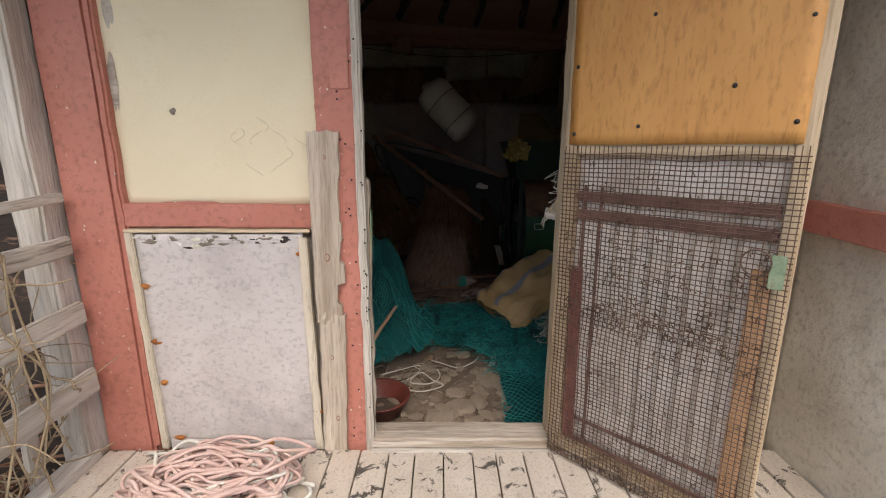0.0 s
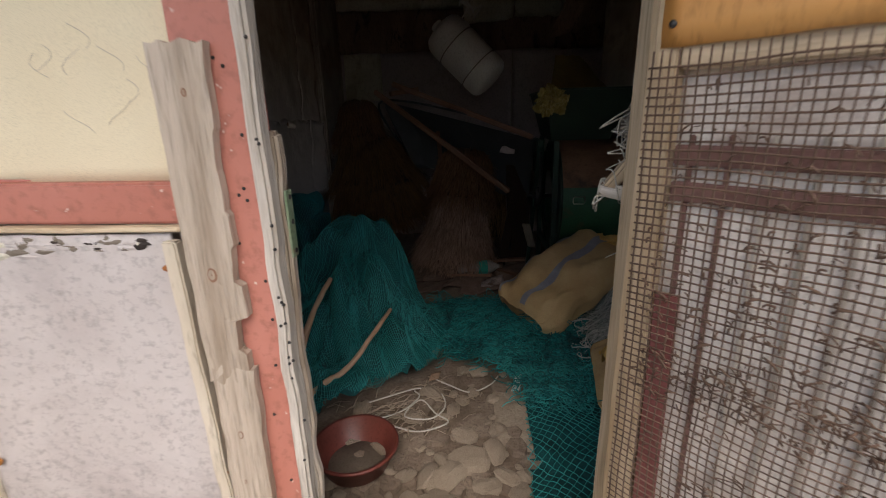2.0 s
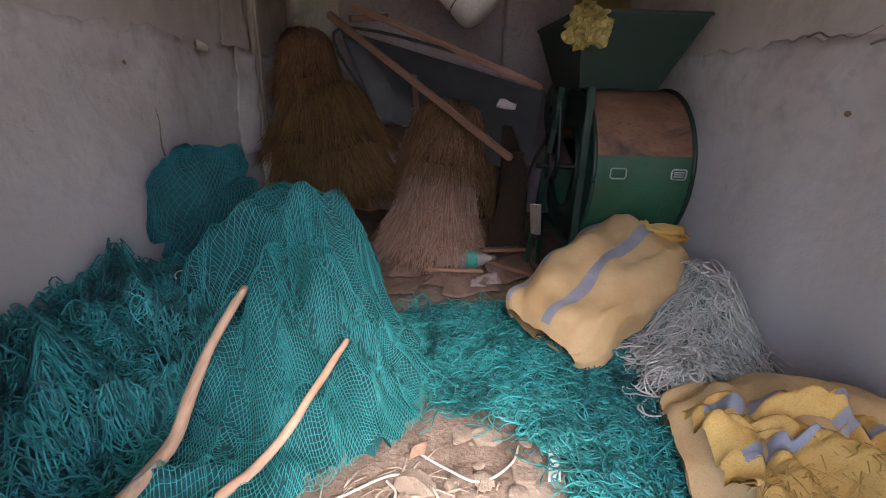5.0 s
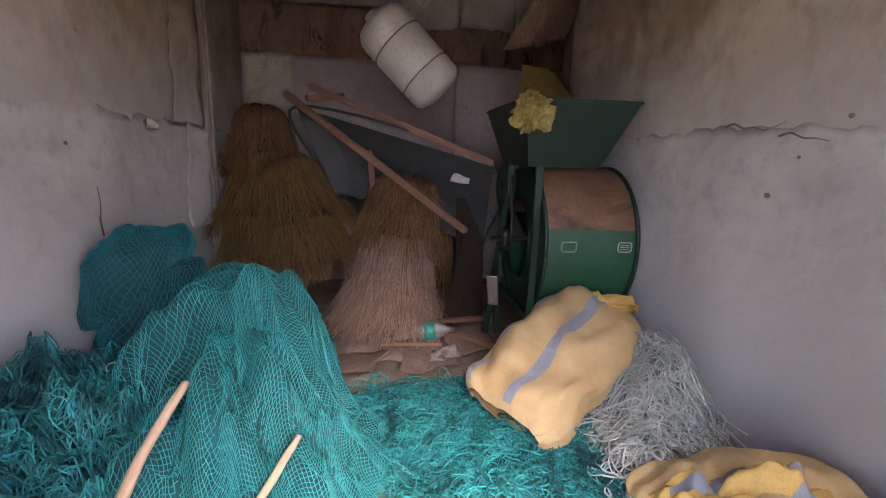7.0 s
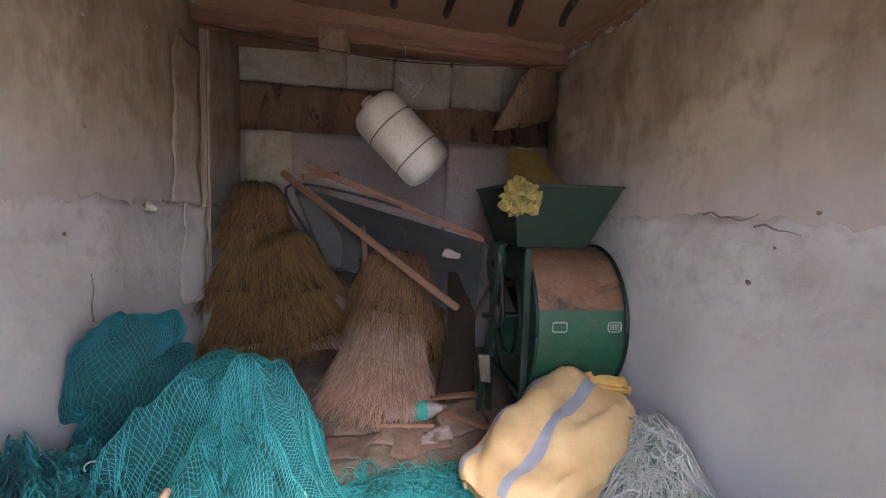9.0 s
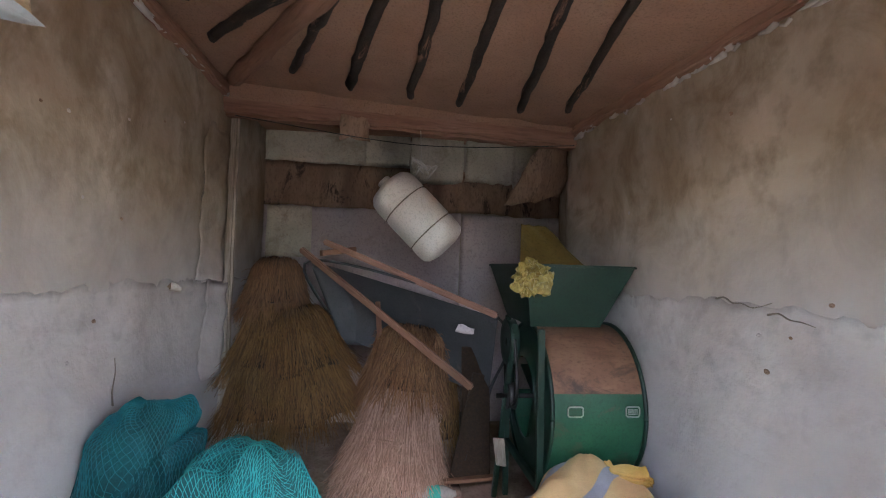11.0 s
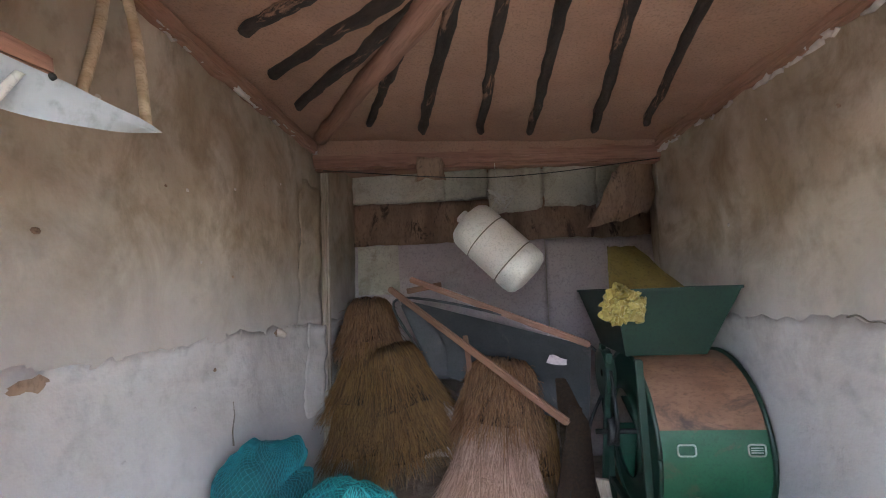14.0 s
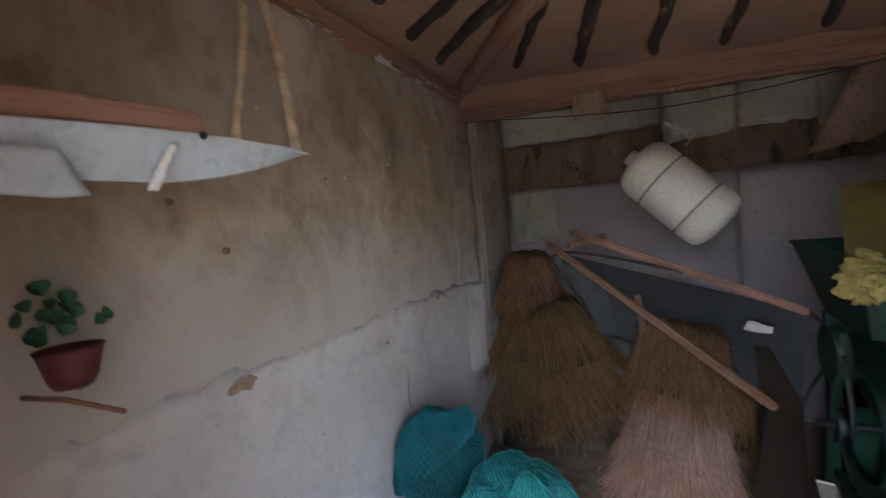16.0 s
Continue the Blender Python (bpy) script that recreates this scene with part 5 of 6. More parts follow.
for j in range(-62, 63):
    for i in range(-62, 63):
        p = on_hill(i * 0.027, j * 0.027)
        if inside(p.x + 0.03 * noise.noise((p.x * 8, p.y * 8, 5)), p.y + 0.03 * noise.noise((p.x * 8, p.y * 8, 6)), HILL):
            idx[i, j] = len(verts)
            verts.append(p)
for (i, j) in idx:
    q = [(i, j), (i + 1, j), (i + 1, j + 1), (i, j + 1)]
    if all(c in idx for c in q):
        faces.append(tuple(idx[c] for c in q))
# dark sheet under the twine paints the shade in its gaps
put("inner_mass", mesh_of("inner_mass", verts, faces, "net_shade"), net)
bd = Bundle()
for sgn in (1, -1):
    for k in range(-125, 126):
        run = []
        for q in range(-105, 106):
            X = k * 0.0165 + sgn * q * 0.011 + 0.05 * noise.noise((k * 0.05, q * 0.05, 3))
            Y = q * 0.016 + 0.05 * noise.noise((k * 0.05, q * 0.05, 8))
            p = on_hill(X, Y, 0.005) if X * X + Y * Y < 2.9 else None
            if p and inside(p.x, p.y, HILL):
                run.append(p)
            else:
                if len(run) > 2:
                    bd.add(run, 0.0013, 3)
                run = []
        if len(run) > 2:
            bd.add(run, 0.0013, 3)
put("twine", bd.mesh("twine", "net_strand"), net, label="knotted teal twine")
tangle("fishing_net", "tangled pile of teal fishing net against the wall", PILE, pile_z, 2600, 0.0028, "net_curl", 11, 0.18, 0.05, "net_shade", 1.6)
tangle("fishing_net", "thin spread of curly teal net twine over the floor", MID, flat_z, 3000, 0.0026, "net_curl", 12, 0.22, 0.05, "net_shade", 1.4)
draped("fishing_net", "coarse teal net lying flat on the floor by the doorway", WIDE, lambda x, y: flat_z(x, y) - 0.012, 0.026, 0.002, "net_shade", "net_strand", 0.008, 0.03)


# rolled net bale against the left wall
def bale(u, w):
    a, t = 6.2832 * u, math.pi * w
    d = Vector((math.sin(t) * math.cos(a), math.sin(t) * math.sin(a), math.cos(t)))
    e = Vector([math.copysign(abs(q) ** 0.75, q) for q in d])
    q = 1 + 0.14 * noise.noise(d * 2) - 0.2 * math.exp(-((d.z * 0.8 - d.x * 0.5 + 0.05) / 0.1) ** 2) - 0.12 * math.exp(-((d.z * 0.5 + d.x * 0.8 - 0.4) / 0.08) ** 2) + 0.03 * noise.noise(d * 6)
    return Vector((-1.07, 3.62, 0.40)) + Vector((e.x * 0.2 + e.z * 0.03, e.y * 0.17, e.z * 0.27)) * q


roll = thing("net_roll", (-1.07, 3.62, 0.1), "stuffed roll of dark teal net leaning on the wall", "fishing net", "fishing nets")
v, f = grid(bale, 64, 44, True)
# same dark fill, for the shade behind the roll's twine
put("inner_mass", mesh_of("inner_mass", v, f, "net_shade"), roll)
rb = Bundle()
for sgn in (1, -1):
    for k in range(64):
        rb.add([(bale((k / 64 + sgn * w * 0.35) % 1, w) - Vector((-1.07, 3.62, 0.4))) * 1.015 + Vector((-1.07, 3.62, 0.4)) for w in np.linspace(0.04, 0.96, 46)], 0.0016, 3)
tagged(put("twine", rb.mesh("twine", "net_deep"), roll), kind="stuff")
hoops = thing("cord_loops", (-0.7, 3.4, 0.2), "short loops of white cord poking from the net", "cord")
for c, r, t in [((-0.36, 3.28, hill_z(-0.36, 3.28)), 0.04, 0.2), ((-1.03, 3.3, 0.2), 0.03, 1.0)]:
    put("cord", mesh_of("cord", *tube([(c[0] + r * math.cos(a), c[1] + r * 0.3 * math.cos(a + t), c[2] + r * math.sin(a)) for a in np.linspace(-0.3, 3.4, 14)], 0.003, 5), "white_rope"), hoops)

# peeled sticks lying on the heap
for pts, r in [([(-0.655, 2.98, 0.31), (-0.69, 2.75, 0.2), (-0.70, 2.55, 0.06), (-0.74, 2.2, -0.14)], 0.0175), ([(-0.325, 2.92, 0.16), (-0.42, 2.7, 0.06), (-0.53, 2.5, -0.05), (-0.66, 2.22, -0.15)], 0.014)]:
    p = [Vector((q.x, q.y, max(q.z, hill_z(q.x, q.y) + 0.012))) for q in smooth_path(pts, 8)]
    p = [(p[max(i - 2, 0)] + p[max(i - 1, 0)] + q + p[min(i + 1, len(p) - 1)] + p[min(i + 2, len(p) - 1)]) / 5 if 1 < i < len(p) - 2 else q for i, q in enumerate(p)]
    m = axis_pose(p[0], p[-1]) @ Matrix.Rotation(radians(-90), 4, "Y")
    inv = m.inverted()
    v, f = tube([inv @ q for q in p], r, 10, (0.75, 1.15))
    v = [Vector(wobble(q, 12, 0.005)) for q in v]
    tagged(put("stick", mesh_of("stick", v, f, "stick"), None, m), "peeled reddish wooden stick lying on the net", "stick", "sticks on the net")


# ---- sacks ----
def pillow(a, b, w, t, up, bulge=0.7, seed=0, crease=0.02):
    """A filled sack from a to b: w wide, t thick."""
    a, b = Vector(a), Vector(b)
    x = (b - a).normalized()
    z = Vector(up)
    z = (z - x * z.dot(x)).normalized()
    y = z.cross(x)
    L = (b - a).length
    c = (a + b) / 2

    def at(u, s):
        # u runs round the girth, s from end to end
        an = 6.2832 * u
        e = 1 - abs(2 * s - 1) ** 3.2
        half = w / 2 * (0.66 + 0.34 * max(0.0, e) ** 0.5)
        th = t / 2 * max(0.03, e) ** bulge
        cy, sz = math.cos(an), math.sin(an)
        cy = math.copysign(abs(cy) ** 0.9, cy)
        p = Vector(((s - 0.5) * L, cy * half, sz * th))
        k = noise.noise(Vector((s * 5, u * 6, seed))) * crease + abs(noise.noise(Vector((s * 3 + u * 5, u * 9, seed + 5)))) * crease * 0.8
        p.z += k * (0.3 + abs(sz))
        p.y += k * 0.6
        return c + x * p.x + y * p.y + z * p.z
    return at


def stripe_on(at, u0, du, name, parent, s0=0.02, s1=0.98, off=0.003):
    mid = at(0.25, 0.5)
    lo = at(0.75, 0.5)
    axis = (mid - lo).normalized()
    v, f = grid(lambda q, s: at(u0 + du * q, s0 + (s1 - s0) * s) + axis * off, 4, 50)
    v2, f2 = grid(lambda q, s: at(u0 + du * q, s0 + (s1 - s0) * s), 4, 50)
    k = len(v)
    put(name, mesh_of(name, v + v2, f + [tuple(i + k for i in reversed(g)) for g in f2], "stripe"), parent, label="woven blue-grey stripe")


sack = thing("grain_sack", (0.65, 3.5, -0.15), "full yellow woven sack with blue-grey stripes lying on the nets", "sack", "yellow sacks")
at = pillow((0.40, 3.26, -0.03), (1.03, 3.74, 0.25), 0.5, 0.3, (-0.15, -0.35, 1.0), 0.45, 3, 0.055)
v, f = grid(at, 72, 60, True)
put("cloth", mesh_of("cloth", v, f, "sack"), sack)
stripe_on(at, 0.245, 0.028, "stripe", sack)
stripe_on(at, 0.08, 0.026, "stripe", sack)


def ear(u, w):
    p = Vector((0.88, 3.72, 0.3)).lerp(Vector((1.09, 3.62, 0.3)), u)
    q = p + Vector((0.05 * math.sin(u * 9), 0.03 * math.sin(w * 7), 0.07 * (w - 0.5) + 0.03 * noise.noise((u * 6, w * 6, 1))))
    return q + Vector((0, -0.02 * math.sin(3.14 * w), 0.02 * math.sin(3.14 * u)))


v, f = grid(ear, 18, 12)
k = len(v)
put("gathered_mouth", mesh_of("gathered_mouth", v + [p + Vector((0, 0.01, -0.02)) for p in v], f + [tuple(i + k for i in reversed(g)) for g in f], "sack_bright"), sack, label="gathered orange sack mouth")

sack2 = thing("empty_sack", (1.0, 2.65, FLOOR), "crumpled half-empty yellow sack with frayed edges on the nets", "sack", "yellow sacks")
at2 = pillow((0.7, 2.72, -0.1), (1.36, 2.62, -0.02), 0.52, 0.22, (-0.1, -0.25, 1), 0.6, 8, 0.05)
v, f = grid(at2, 64, 50, True)
put("cloth", mesh_of("cloth", v, f, "sack"), sack2)


def crumple(u, w):
    x, y = 0.74 + 0.58 * u + 0.04 * noise.noise((u * 5, w * 5, 3)), 2.44 + 0.36 * w + 0.04 * noise.noise((u * 5, w * 5, 9))
    h = 0.09 * math.sin(math.pi * min(1, max(0, u))) ** 0.5 * math.sin(math.pi * w) ** 0.6
    z = -0.02 + h + 0.16 * abs(noise.noise((u * 4.2 + w * 2, w * 3.4, 6))) + 0.05 * abs(noise.noise((u * 9, w * 10, 2))) - 0.09 * (1 - w) ** 2
    return Vector((x, y, z))


v, f = grid(crumple, 60, 44)
k = len(v)
top_cloth = put("crumpled_top", mesh_of("crumpled_top", v + [p + Vector((0, 0, -0.012)) for p in v], f + [tuple(i + k for i in reversed(g)) for g in f], "sack_bright"), sack2, label="crumpled orange-yellow cloth")
for w0, w1, tilt in [(0.42, 0.5, 0.15), (0.75, 0.82, -0.1)]:
    v, f = grid(lambda u, q: crumple(u * 0.9 + 0.05, w0 + (w1 - w0) * q + tilt * (u - 0.5)) + Vector((0, -0.002, 0.005)), 50, 4)
    k = len(v)
    put("stripe", mesh_of("stripe", v + [p + Vector((0, 0, -0.008)) for p in v], f + [tuple(i + k for i in reversed(g)) for g in f], "stripe"), sack2)
fr = Bundle()
for i in range(420):
    u = rng.uniform(0, 0.95)
    w = abs(rng.gauss(0, 0.12))
    p = crumple(u, w)
    d = Vector((rng.gauss(0, 1), rng.gauss(-0.6, 0.8), rng.gauss(0.1, 0.6))) * 0.018
    fr.add(smooth_path([p, p + d, p + d * 1.6 + Vector((rng.gauss(0, 0.012), rng.gauss(0, 0.012), -0.008))], 2), 0.0016, 3)
tagged(put("frayed_edge", fr.mesh("frayed_edge", "sack_bright"), sack2, label="frayed yellow threads"), kind="stuff")


def cord_z(x, y):
    h = 0.36 * math.exp(-((x - 1.13) / 0.22) ** 2 - ((y - 3.42) / 0.26) ** 2) + 0.12 * math.exp(-((x - 0.9) / 0.18) ** 2 - ((y - 3.05) / 0.2) ** 2)
    return FLOOR + 0.01 + h + 0.02 * noise.noise((x * 12, y * 12, 0))


CORD = [(0.82, 2.9), (0.78, 3.2), (0.9, 3.5), (1.0, 3.72), (1.25, 3.75), (1.34, 3.4), (1.3, 3.05), (1.05, 2.92)]
# the mass below the cords is coloured dark as their shade
tangle("cord_heap", "heap of tangled greyish-green thin cord against the wall", CORD, cord_z, 1300, 0.0018, "cord_green", 21, 0.22, 0.04, "cord_shade", 1.8, "cord")
tangle("cord_heap", "loose tangle of pale cord on the grey-green heap", [(p[0] - 0.04, p[1] - 0.03) for p in CORD], lambda x, y: cord_z(x, y) + 0.012, 420, 0.0036, "cord_white", 22, 0.34, 0.08, None, 2.0, "cord")

# ---- things on the floor ----
basin = thing("basin", (-0.35, 2.2, FLOOR), "reddish-brown plastic basin on the earth floor", "basin")
put("bowl", mesh_of("bowl", *lathe([(0.0001, 0.004), (0.1, 0.004), (0.115, 0.012), (0.155, 0.1), (0.168, 0.104), (0.172, 0.096), (0.162, 0.09), (0.125, 0.004), (0.1, -0.004), (0.0001, -0.004)], 48), "clay_bowl"), basin, Matrix.Translation((-0.35, 2.2, FLOOR + 0.008)))
put("residue", mesh_of("residue", *lathe([(0.0001, 0.0), (0.112, 0.0), (0.116, -0.006)], 32), "groove"), basin, Matrix.Translation((-0.35, 2.2, FLOOR + 0.02)), "dark disc on the basin bottom")

cord2 = thing("loose_cord", (-0.15, 2.5, FLOOR), "loops of white cord lying on the dusty floor", "cord")
for pts in [[(-0.42, 2.55), (-0.3, 2.62), (-0.16, 2.7), (-0.05, 2.66), (-0.02, 2.55), (-0.08, 2.46), (-0.2, 2.48), (-0.14, 2.6), (-0.06, 2.5), (0.0, 2.44), (-0.12, 2.38), (-0.25, 2.42)],
            [(-0.1, 2.8), (0.0, 2.72), (0.1, 2.68), (0.2, 2.74), (0.24, 2.82)], [(-0.35, 2.45), (-0.22, 2.52), (-0.15, 2.62), (-0.18, 2.68)]]:
    put("cord", mesh_of("cord", *tube(smooth_path([(x, y, FLOOR + 0.012 + rng.uniform(0, 0.012)) for x, y in pts], 7), 0.0038, 6), "white_rope"), cord2)
twigs = Bundle()
for i in range(130):
    x, y = rng.gauss(-0.25, 0.13), rng.gauss(2.52, 0.1)
    a = rng.gauss(0.5, 0.6)
    l = rng.uniform(0.03, 0.12)
    twigs.add([(x, y, FLOOR + rng.uniform(0, 0.02)), (x + l * 0.5 * math.cos(a), y + l * 0.5 * math.sin(a), FLOOR + rng.uniform(0.005, 0.03)), (x + l * math.cos(a), y + l * math.sin(a), FLOOR + rng.uniform(0, 0.02))], rng.uniform(0.0015, 0.004), 4)
tagged(put("twigs", twigs.mesh("twigs", "clod")), "dry twigs and litter on the earth floor", "twigs", kind="stuff")


def clod_mesh(seed, flat=0.5):
    bm = bmesh.new()
    bmesh.ops.create_icosphere(bm, subdivisions=2, radius=1)
    for q in bm.verts:
        q.co *= 1 + 0.35 * noise.noise(q.co * 1.4 + Vector((seed * 7.1, 0, 0))) + 0.12 * noise.noise(q.co * 4 + Vector((seed, 0, 0)))
        q.co.z *= flat
    return bm_mesh("clod", bm, "clod")


clods = [clod_mesh(i, 0.35 + 0.1 * i) for i in range(5)]
debris = thing("floor_rubble", (0.1, 2.4, FLOOR), "broken clay clods and flakes scattered on the dusty floor", "rubble")
for i in range(130):
    x, y = rng.uniform(-0.5, 0.36), rng.uniform(1.86, 2.95)
    if y > 2.6 and not -0.15 < x < 0.3:
        continue
    s = rng.choice([rng.uniform(0.006, 0.018), rng.uniform(0.006, 0.018), rng.uniform(0.02, 0.05)])
    put("clod", clods[i % 5], debris, pose(x, y, FLOOR + s * 0.15, 0, 0, rng.uniform(0, 360)) @ Matrix.Diagonal((s * rng.uniform(0.8, 1.5), s, s * 0.9, 1)))
for i, (x, y, s) in enumerate([(0.1, 2.22, 0.1), (0.02, 2.14, 0.085), (0.2, 2.28, 0.07), (0.24, 2.15, 0.06), (0.17, 2.1, 0.06), (0.28, 2.08, 0.055)]):
    put("clay_flake", clods[i % 5], debris, pose(x, y, FLOOR + 0.014, 6, -5, i * 50) @ Matrix.Diagonal((s, s * 0.7, s * 0.45, 1)))
for j in range(9):
    for i in range(8):
        cx, cy = -0.28 + i * 0.085 + rng.gauss(0, 0.012), 1.92 + j * 0.1 + rng.gauss(0, 0.015)
        if rng.random() < 0.55 or (cx < -0.15 and cy > 2.2):
            continue
        n = rng.choice([5, 6, 7])
        ring = [(cx + rng.uniform(0.032, 0.052) * math.cos(6.2832 * k / n), cy + rng.uniform(0.036, 0.056) * math.sin(6.2832 * k / n)) for k in range(n)]
        z0, tl = FLOOR + rng.uniform(0.006, 0.02), rng.gauss(0, 0.09)
        v = [(x, y, z0 + tl * (x - cx)) for x, y in ring] + [(cx + (x - cx) * 1.06, cy + (y - cy) * 1.06, FLOOR - 0.02) for x, y in ring]
        put("clay_crust", mesh_of("clay_crust", v, [tuple(range(n))] + [(k, n + k, n + (k + 1) % n, (k + 1) % n) for k in range(n)], "earth", False), debris)
slab = block("floor_slab", (0.21, 2.32, FLOOR - 0.03), (0.36, 2.75, FLOOR + 0.006), "clod", None, 0.004, 0.004, cuts=6)
tagged(slab, "flat grey slab beside a dark slot in the floor", "slab")
scrap = put("white_scrap", sheet_mesh("white_scrap", (0.3, 2.66, FLOOR + 0.035), (0.035, 0.0, 0.0), (0.03, 0.15, 0.01), (0, 0, 1), 4, 10, "label_white", 0.008, 0.003, 0.008))
tagged(scrap, "torn strip of white paper on the net", "paper scrap")
scrap2 = put("paper_scrap", sheet_mesh("paper_scrap", (-0.12, 2.76, FLOOR + 0.02), (0.05, 0.02, 0.0), (0.01, 0.04, 0.02), (0, 0, 1), 4, 4, "brown_paper", 0.006, 0.003, 0.008))
tagged(scrap2, "small brown scrap on the floor", "paper scrap")

# litter before the straw
bottle = thing("bottle", (0.17, 4.25, FLOOR), "clouded plastic bottle with a green label lying on cardboard", "bottle")
bm_ = axis_pose((-0.02, 4.25, -0.09), (0.37, 4.3, -0.075))
put("body", mesh_of("body", *lathe([(0.0001, 0.0), (0.045, 0.0), (0.055, 0.012), (0.055, 0.1), (0.052, 0.105), (0.055, 0.11), (0.055, 0.26), (0.045, 0.29), (0.018, 0.335), (0.016, 0.365), (0.0001, 0.366)], 36), "bottle"), bottle, bm_)
put("label", mesh_of("label", *lathe([(0.0556, 0.17), (0.0566, 0.171), (0.0566, 0.245), (0.0556, 0.246)], 36), "label_green"), bottle, bm_, "green paper label")
put("cap", mesh_of("cap", *lathe([(0.02, 0.345), (0.02, 0.375), (0.0001, 0.378)], 24), "cardboard"), bottle, bm_)
for lo, d, e, sd in [((-0.32, 4.05, FLOOR + 0.02), (0.4, -0.05, 0.02), (0.05, 0.25, 0.05), 1), ((0.0, 3.92, FLOOR + 0.03), (0.34, 0.05, 0.0), (0.02, 0.2, 0.04), 2), ((-0.2, 4.2, FLOOR + 0.01), (0.6, 0.05, 0.0), (0.0, 0.3, 0.02), 3), ((0.3, 4.1, FLOOR + 0.02), (0.3, 0.1, 0.0), (0.0, 0.3, 0.05), 4), ((-0.45, 3.95, FLOOR + 0.01), (0.3, -0.1, 0.05), (0.1, 0.2, 0.02), 5)]:
    cb = put("cardboard", sheet_mesh("cardboard", lo, d, e, (0, 0, 1), 14, 10, "cardboard", 0.035, 0.008, 0.02, 6.0))
    tagged(cb, "crushed brown cardboard on the floor", "cardboard", "crushed cardboard")
wc = put("white_carton", sheet_mesh("white_carton", (0.17, 3.97, -0.14), (0.17, 0.04, 0.01), (0.0, 0.09, 0.04), (0, -0.5, 1), 10, 6, "carton", 0.02, 0.006, 0.03, 7))
tagged(wc, "crushed pale carton beside the sack", "carton")
for i, (a, b, w) in enumerate([((-0.3, 4.4, -0.1), (0.62, 4.5, -0.08), 0.05), ((0.3, 4.35, -0.12), (0.7, 3.95, -0.1), 0.04), ((-0.1, 4.12, -0.09), (0.25, 4.08, -0.08), 0.012), ((0.35, 4.62, FLOOR), (0.5, 4.6, 0.55), 0.08), ((0.52, 4.72, FLOOR), (0.5, 4.75, 0.7), 0.2)]):
    # the two upright pieces are coloured near-black for the shade beside the straw
    tagged(board("scrap_wood", a, b, w, 0.02 if i != 4 else 0.015, "straw_core" if i > 2 else "brown_wood", None, up=(0, 0, 1) if i < 3 else (0, 1, 0), rough=0.004), "piece of dark scrap wood among the litter", "scrap wood", "scrap wood")

# ---- shelf on the left wall ----
shelf = thing("wall_shelf", (-1.15, 2.4, 1.8), "wooden wall shelf edged with white zinc sheet", "shelf")
board("shelf_board", (-1.08, 1.84, 1.755), (-1.08, 2.40, 1.785), 0.4, 0.022, "beam_wood", shelf, rough=0.004, cuts=10)
board("front_edge", (-0.868, 1.84, 1.752), (-0.872, 2.40, 1.787), 0.025, 0.045, "beam_wood", shelf, bevel=0.01, rough=0.006, cuts=14)


def zinc(u, w, off=0.0):
    """A long leaf of sheet metal, pointed at its far end."""
    q = max(0.0, (u - 0.5) / 0.5)
    top = 1.728 + 0.055 * u - 0.03 * q ** 2
    low = 1.665 + 0.002 * u + 0.087 * q ** 1.7
    return Vector((-0.885 + 0.03 * w + 0.012 * noise.noise((u * 6, w * 3, 4)), 1.86 + 0.83 * u, low + (top - low) * w + off))


v, f = grid(zinc, 40, 8)
k = len(v)
put("zinc_sheet", mesh_of("zinc_sheet", v + [p + Vector((-0.004, 0, 0.002)) for p in v], f + [tuple(i + k for i in reversed(g)) for g in f], "zinc"), shelf, label="pointed white zinc sheet")
put("hanging_strip", sheet_mesh("hanging_strip", (-0.84, 2.05, 1.635), (0, 0.12, 0.0), (-0.005, -0.03, 0.07), (1, 0, 0), 8, 6, "zinc", 0.008, 0.003, 0.006), shelf, label="torn corner of zinc sheet")
put("hanging_strip", sheet_mesh("hanging_strip", (-0.838, 2.255, 1.645), (0, 0.018, 0), (-0.004, 0.05, 0.085), (1, 0, 0), 3, 6, "label_white", 0.006, 0.003, 0.004), shelf, label="torn white paper strip")
put("nail_hole", mesh_of("nail_hole", *lathe([(0.0001, 0.003), (0.006, 0.002), (0.008, -0.004)], 10), "iron"), shelf, axis_pose((-0.85, 2.385, 1.757), (0, 2.385, 1.757)))
for a, b in [((-0.9, 2.69, 1.765), (-1.18, 2.88, 2.44)), ((-0.97, 2.56, 1.79), (-1.17, 2.83, 2.44))]:
    st = put("leaning_stick", mesh_of("leaning_stick", *tube(smooth_path([a, ((a[0] + b[0]) / 2 + 0.01, (a[1] + b[1]) / 2 + 0.01, (a[2] + b[2]) / 2), b], 6), 0.015, 10, (0.9, 1.1)), "pale_wood"))
    tagged(st, "pale stick standing on the shelf against the wall", "stick", "sticks on the shelf")
plant = thing("potted_plant", (-1.2, 2.2, 1.25), "dark red pot with green leaves hung on the papered wall", "potted plant")
PC = Vector((-1.21, 2.28, 1.27))
put("pot", mesh_of("pot", *lathe([(0.0001, 0), (0.035, 0), (0.045, 0.02), (0.058, 0.075), (0.063, 0.085), (0.056, 0.085), (0.045, 0.05), (0.0001, 0.04)], 28), "pot"), plant, Matrix.Translation(PC))
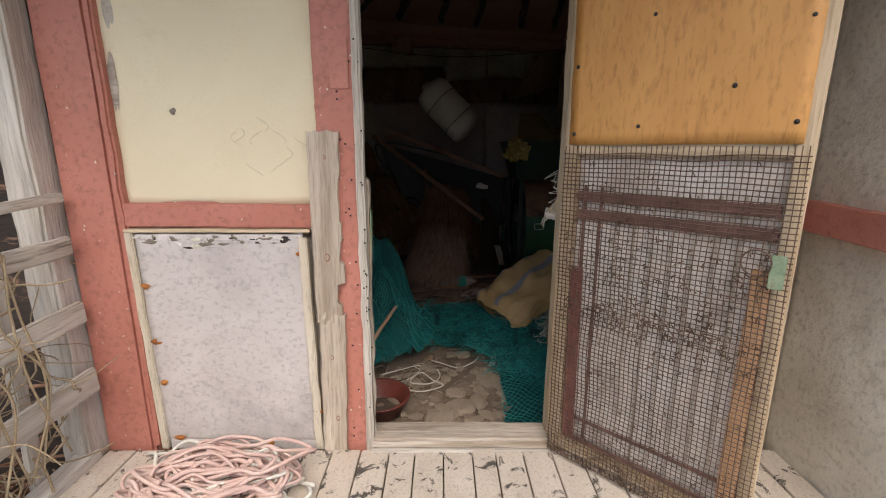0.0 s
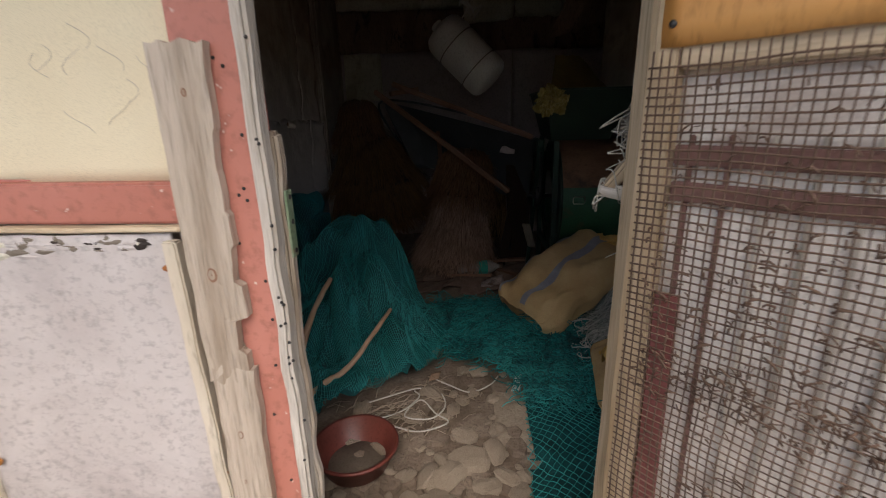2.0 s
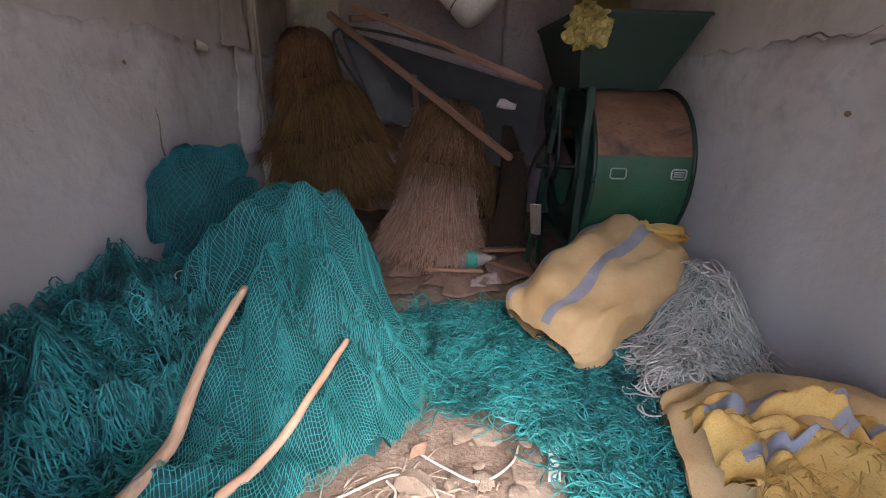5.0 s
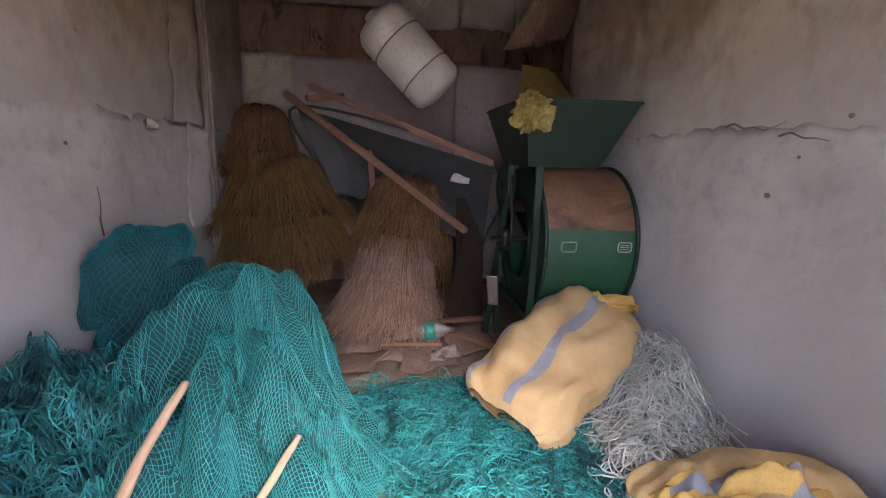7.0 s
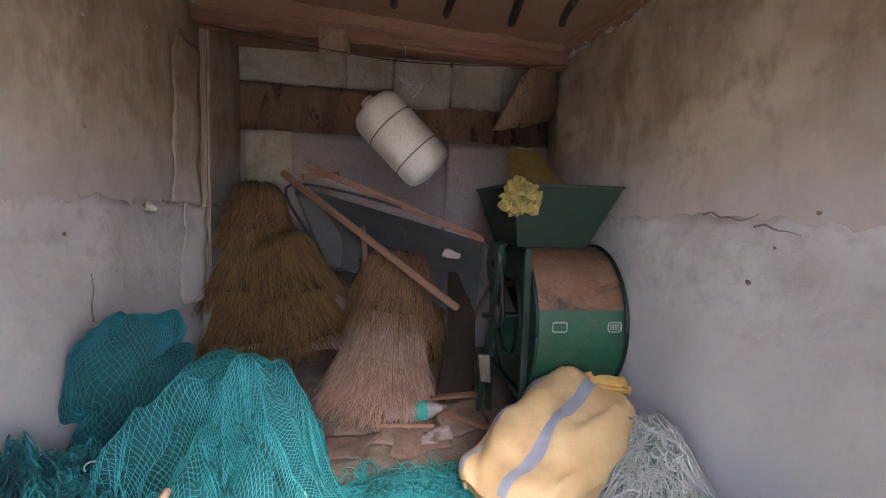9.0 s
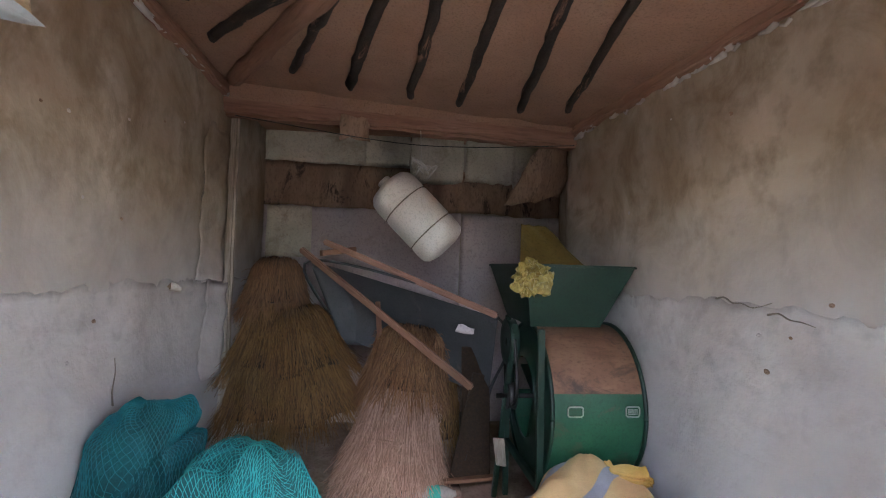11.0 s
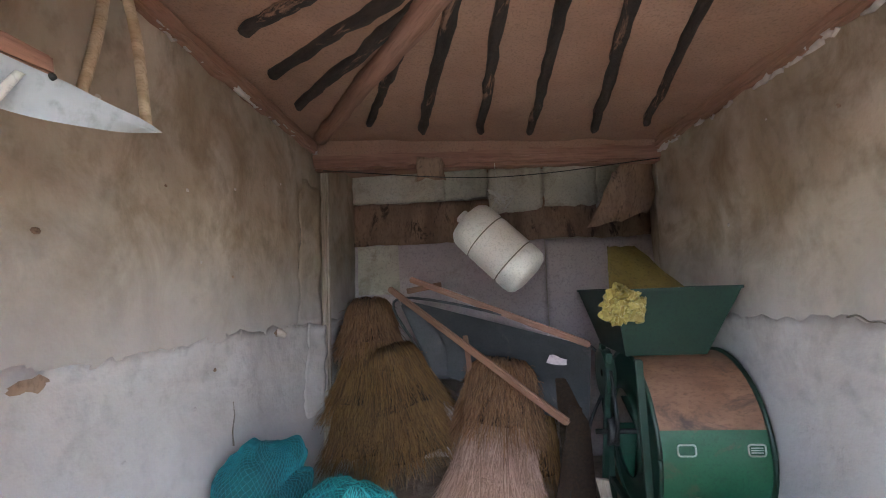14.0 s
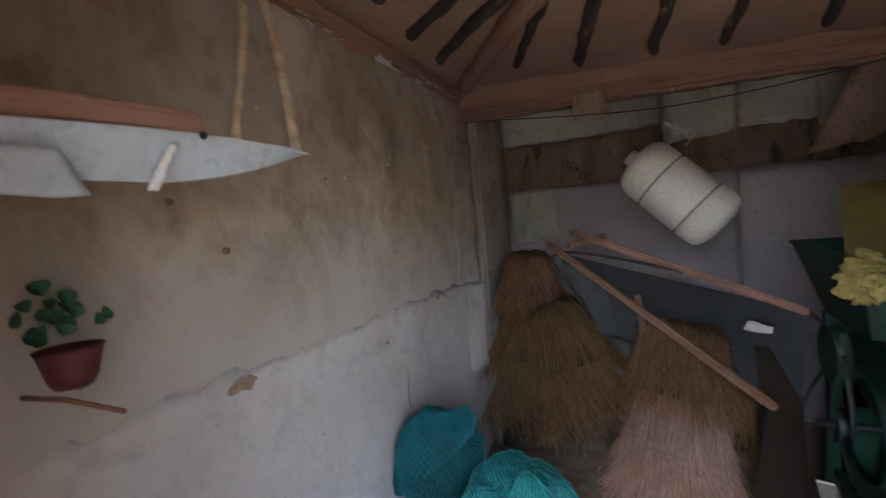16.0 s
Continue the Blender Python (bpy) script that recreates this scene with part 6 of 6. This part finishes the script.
for i in range(26):
    a, e = rng.uniform(0, 6.28), rng.uniform(0.3, 1.4)
    d = Vector((0.4 * math.cos(a) * math.cos(e), math.sin(a) * math.cos(e), math.sin(e)))
    c = PC + Vector((0, -0.02, 0.1)) + d * rng.uniform(0.03, 0.13)
    s = rng.uniform(0.013, 0.022)
    side_v = d.cross(Vector((1, 0.2, 0.3))).normalized()
    v, f = grid(lambda u, w: c + d * s * 1.6 * (u - 0.5) + side_v * s * (w - 0.5) * 2 * math.sin(math.pi * min(1, max(0.02, u))) ** 0.7 + Vector((0.012 * abs(w - 0.5), 0, 0.006 * math.sin(3 * u))), 6, 4)
    put("leaf", mesh_of("leaf", v, f, "leaf"), plant)
put("hanger", mesh_of("hanger", *tube([(LEFT + 0.01, 2.22, 1.26), (-1.16, 2.24, 1.26), (-1.13, 2.33, 1.2)], 0.006, 5), "brown_wood"), plant)

# ---- cord frame on the right door post ----
cf = thing("cord_winder", (0.63, 1.8, 0.9), "bare wooden frame wound with pale cord hung beside the doorway", "winder")
board("arm", (0.47, 1.95, 0.95), (0.63, 1.81, 1.22), 0.03, 0.035, "pale_wood", cf, up=(0, 1, 0), bevel=0.008, rough=0.003)
board("arm", (0.455, 1.955, 0.95), (0.64, 1.82, 0.915), 0.03, 0.035, "white_wood", cf, bevel=0.008, rough=0.003)
board("upright", (0.63, 1.80, 0.88), (0.65, 1.80, 1.3), 0.03, 0.03, "pale_wood", cf, up=(0, 1, 0))
cc = Bundle()
for i in range(60):
    p = Vector((rng.uniform(0.5, 0.62), 1.92 + rng.gauss(0, 0.015), rng.uniform(0.96, 1.12)))
    pts = [p + Vector((rng.gauss(0, 0.03), rng.gauss(0, 0.015), rng.gauss(0, 0.03))) for _ in range(5)]
    cc.add(smooth_path(pts, 4), 0.002, 4)
for i in range(7):
    z = rng.uniform(0.9, 1.15)
    p = Vector((0.48 + (z - 0.95) * 0.5, 1.95, z))
    cc.add(smooth_path([p, p + Vector((-0.02 - 0.02 * rng.random(), 0, rng.gauss(0, 0.02))), p + Vector((-0.03, 0.01, -0.05 * rng.random() - 0.01))], 4), 0.003, 4)
cc.add(smooth_path([(0.55, 1.93, 0.92), (0.54, 1.94, 0.85), (0.52, 1.94, 0.79), (0.48, 1.95, 0.76)], 5), 0.002, 4)
tagged(put("wound_cord", cc.mesh("wound_cord", "cord"), cf), kind="stuff")

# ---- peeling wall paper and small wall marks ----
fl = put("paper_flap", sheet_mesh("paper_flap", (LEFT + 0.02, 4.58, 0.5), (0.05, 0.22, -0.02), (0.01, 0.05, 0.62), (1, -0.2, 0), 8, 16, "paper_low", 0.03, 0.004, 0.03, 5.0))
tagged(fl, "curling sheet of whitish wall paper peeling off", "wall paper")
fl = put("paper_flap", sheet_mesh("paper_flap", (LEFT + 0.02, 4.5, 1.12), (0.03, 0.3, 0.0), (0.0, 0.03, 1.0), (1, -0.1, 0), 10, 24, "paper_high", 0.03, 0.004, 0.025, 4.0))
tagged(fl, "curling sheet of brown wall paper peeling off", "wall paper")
for i in range(34):
    left = i % 3 != 0
    y, z = rng.uniform(2.0, 4.6), rng.uniform(0.35, 2.1)
    s = rng.uniform(0.006, 0.02)
    x = LEFT + 0.012 if left else right_x(y) - 0.014
    side_n = 1 if left else -1
    v, f = grid(lambda u, w: (x + side_n * 0.012 * (1 - w) * w, y + s * w * math.cos(6.2832 * u) * (1 + 0.6 * noise.noise((u * 5, i, 1))), z + 0.8 * s * w * math.sin(6.2832 * u) * (1 + 0.6 * noise.noise((u * 6, i, 4)))), 10, 3)
    tagged(put("paper_blister", mesh_of("paper_blister", v, f, "brown_paper" if i % 2 else "paper_low")), "small torn blister in the wall paper", "torn paper", "blisters in the wall paper")

for x, z, q in [(-0.437, 0.83, 0.024), (-0.425, 1.2, 0.011), (-0.44, 0.42, 0.016), (-0.43, 0.15, 0.018), (-0.45, 0.28, 0.008)]:
    v, f = grid(lambda u, w: (x + q * 0.5 * w * math.cos(6.2832 * u), FRONT - 0.0405 - 0.003 * math.cos(w * 9), z + 0.85 * q * w * math.sin(6.2832 * u)), 18, 6)
    tagged(put("wood_knot", mesh_of("wood_knot", v, f, "brown_wood")), "dark knot in a weathered plank", "knot", "knots in the planks")
for i in range(46):
    z = rng.uniform(0.0, 1.6)
    x = -0.297 + rng.gauss(0, 0.006) if i % 2 else -0.36 + rng.gauss(0, 0.03)
    y = FRONT - 0.0365 if i % 2 else FRONT - 0.0165
    hole = put("nail_hole", mesh_of("nail_hole", *lathe([(0.0001, 0.0012), (0.0028, 0.001), (0.004, -0.002)], 8), "iron"), None, axis_pose((x, y, z), (x, y - 1, z)))
    tagged(hole, "dark nail hole in the door post", "nail hole", "nail holes in the door post")

# ---- scuffs on the front wall ----
for x, z, w, h, mat in [(-0.98, 1.36, 0.02, 0.026, "groove"), (-0.45, 1.38, 0.03, 0.11, "rust"), (-0.95, 1.03, 0.2, 0.012, "red_paint"), (-1.18, 1.45, 0.03, 0.2, "grey_wood"), (-1.16, 1.7, 0.035, 0.12, "mud_wall")]:
    v, f = grid(lambda u, q: (x + w / 2 * q * math.cos(6.2832 * u) * (1 + 0.7 * noise.noise((u * 6, x, z))), FRONT + 0.019 - 0.003 * (1 - q), z + h / 2 * q * math.sin(6.2832 * u) * (1 + 0.7 * noise.noise((u * 7, z, x)))), 18, 4)
    tagged(put("paint_chip", mesh_of("paint_chip", v, f, mat)), "chipped patch on the cream plaster", "chip", "chips on the plaster")
for i in range(9):
    x, z = -0.62 + rng.gauss(0, 0.06), 1.22 + rng.gauss(0, 0.07)
    pts = [(x + 0.03 * math.sin(k * 0.7 + i), FRONT + 0.0195, z + 0.012 * k) for k in range(5)]
    tagged(put("scratch", mesh_of("scratch", *tube(smooth_path(pts, 4), 0.0006, 4), "mud_wall")), "thin dark scratch on the cream plaster", "scratch", "scratches on the plaster")
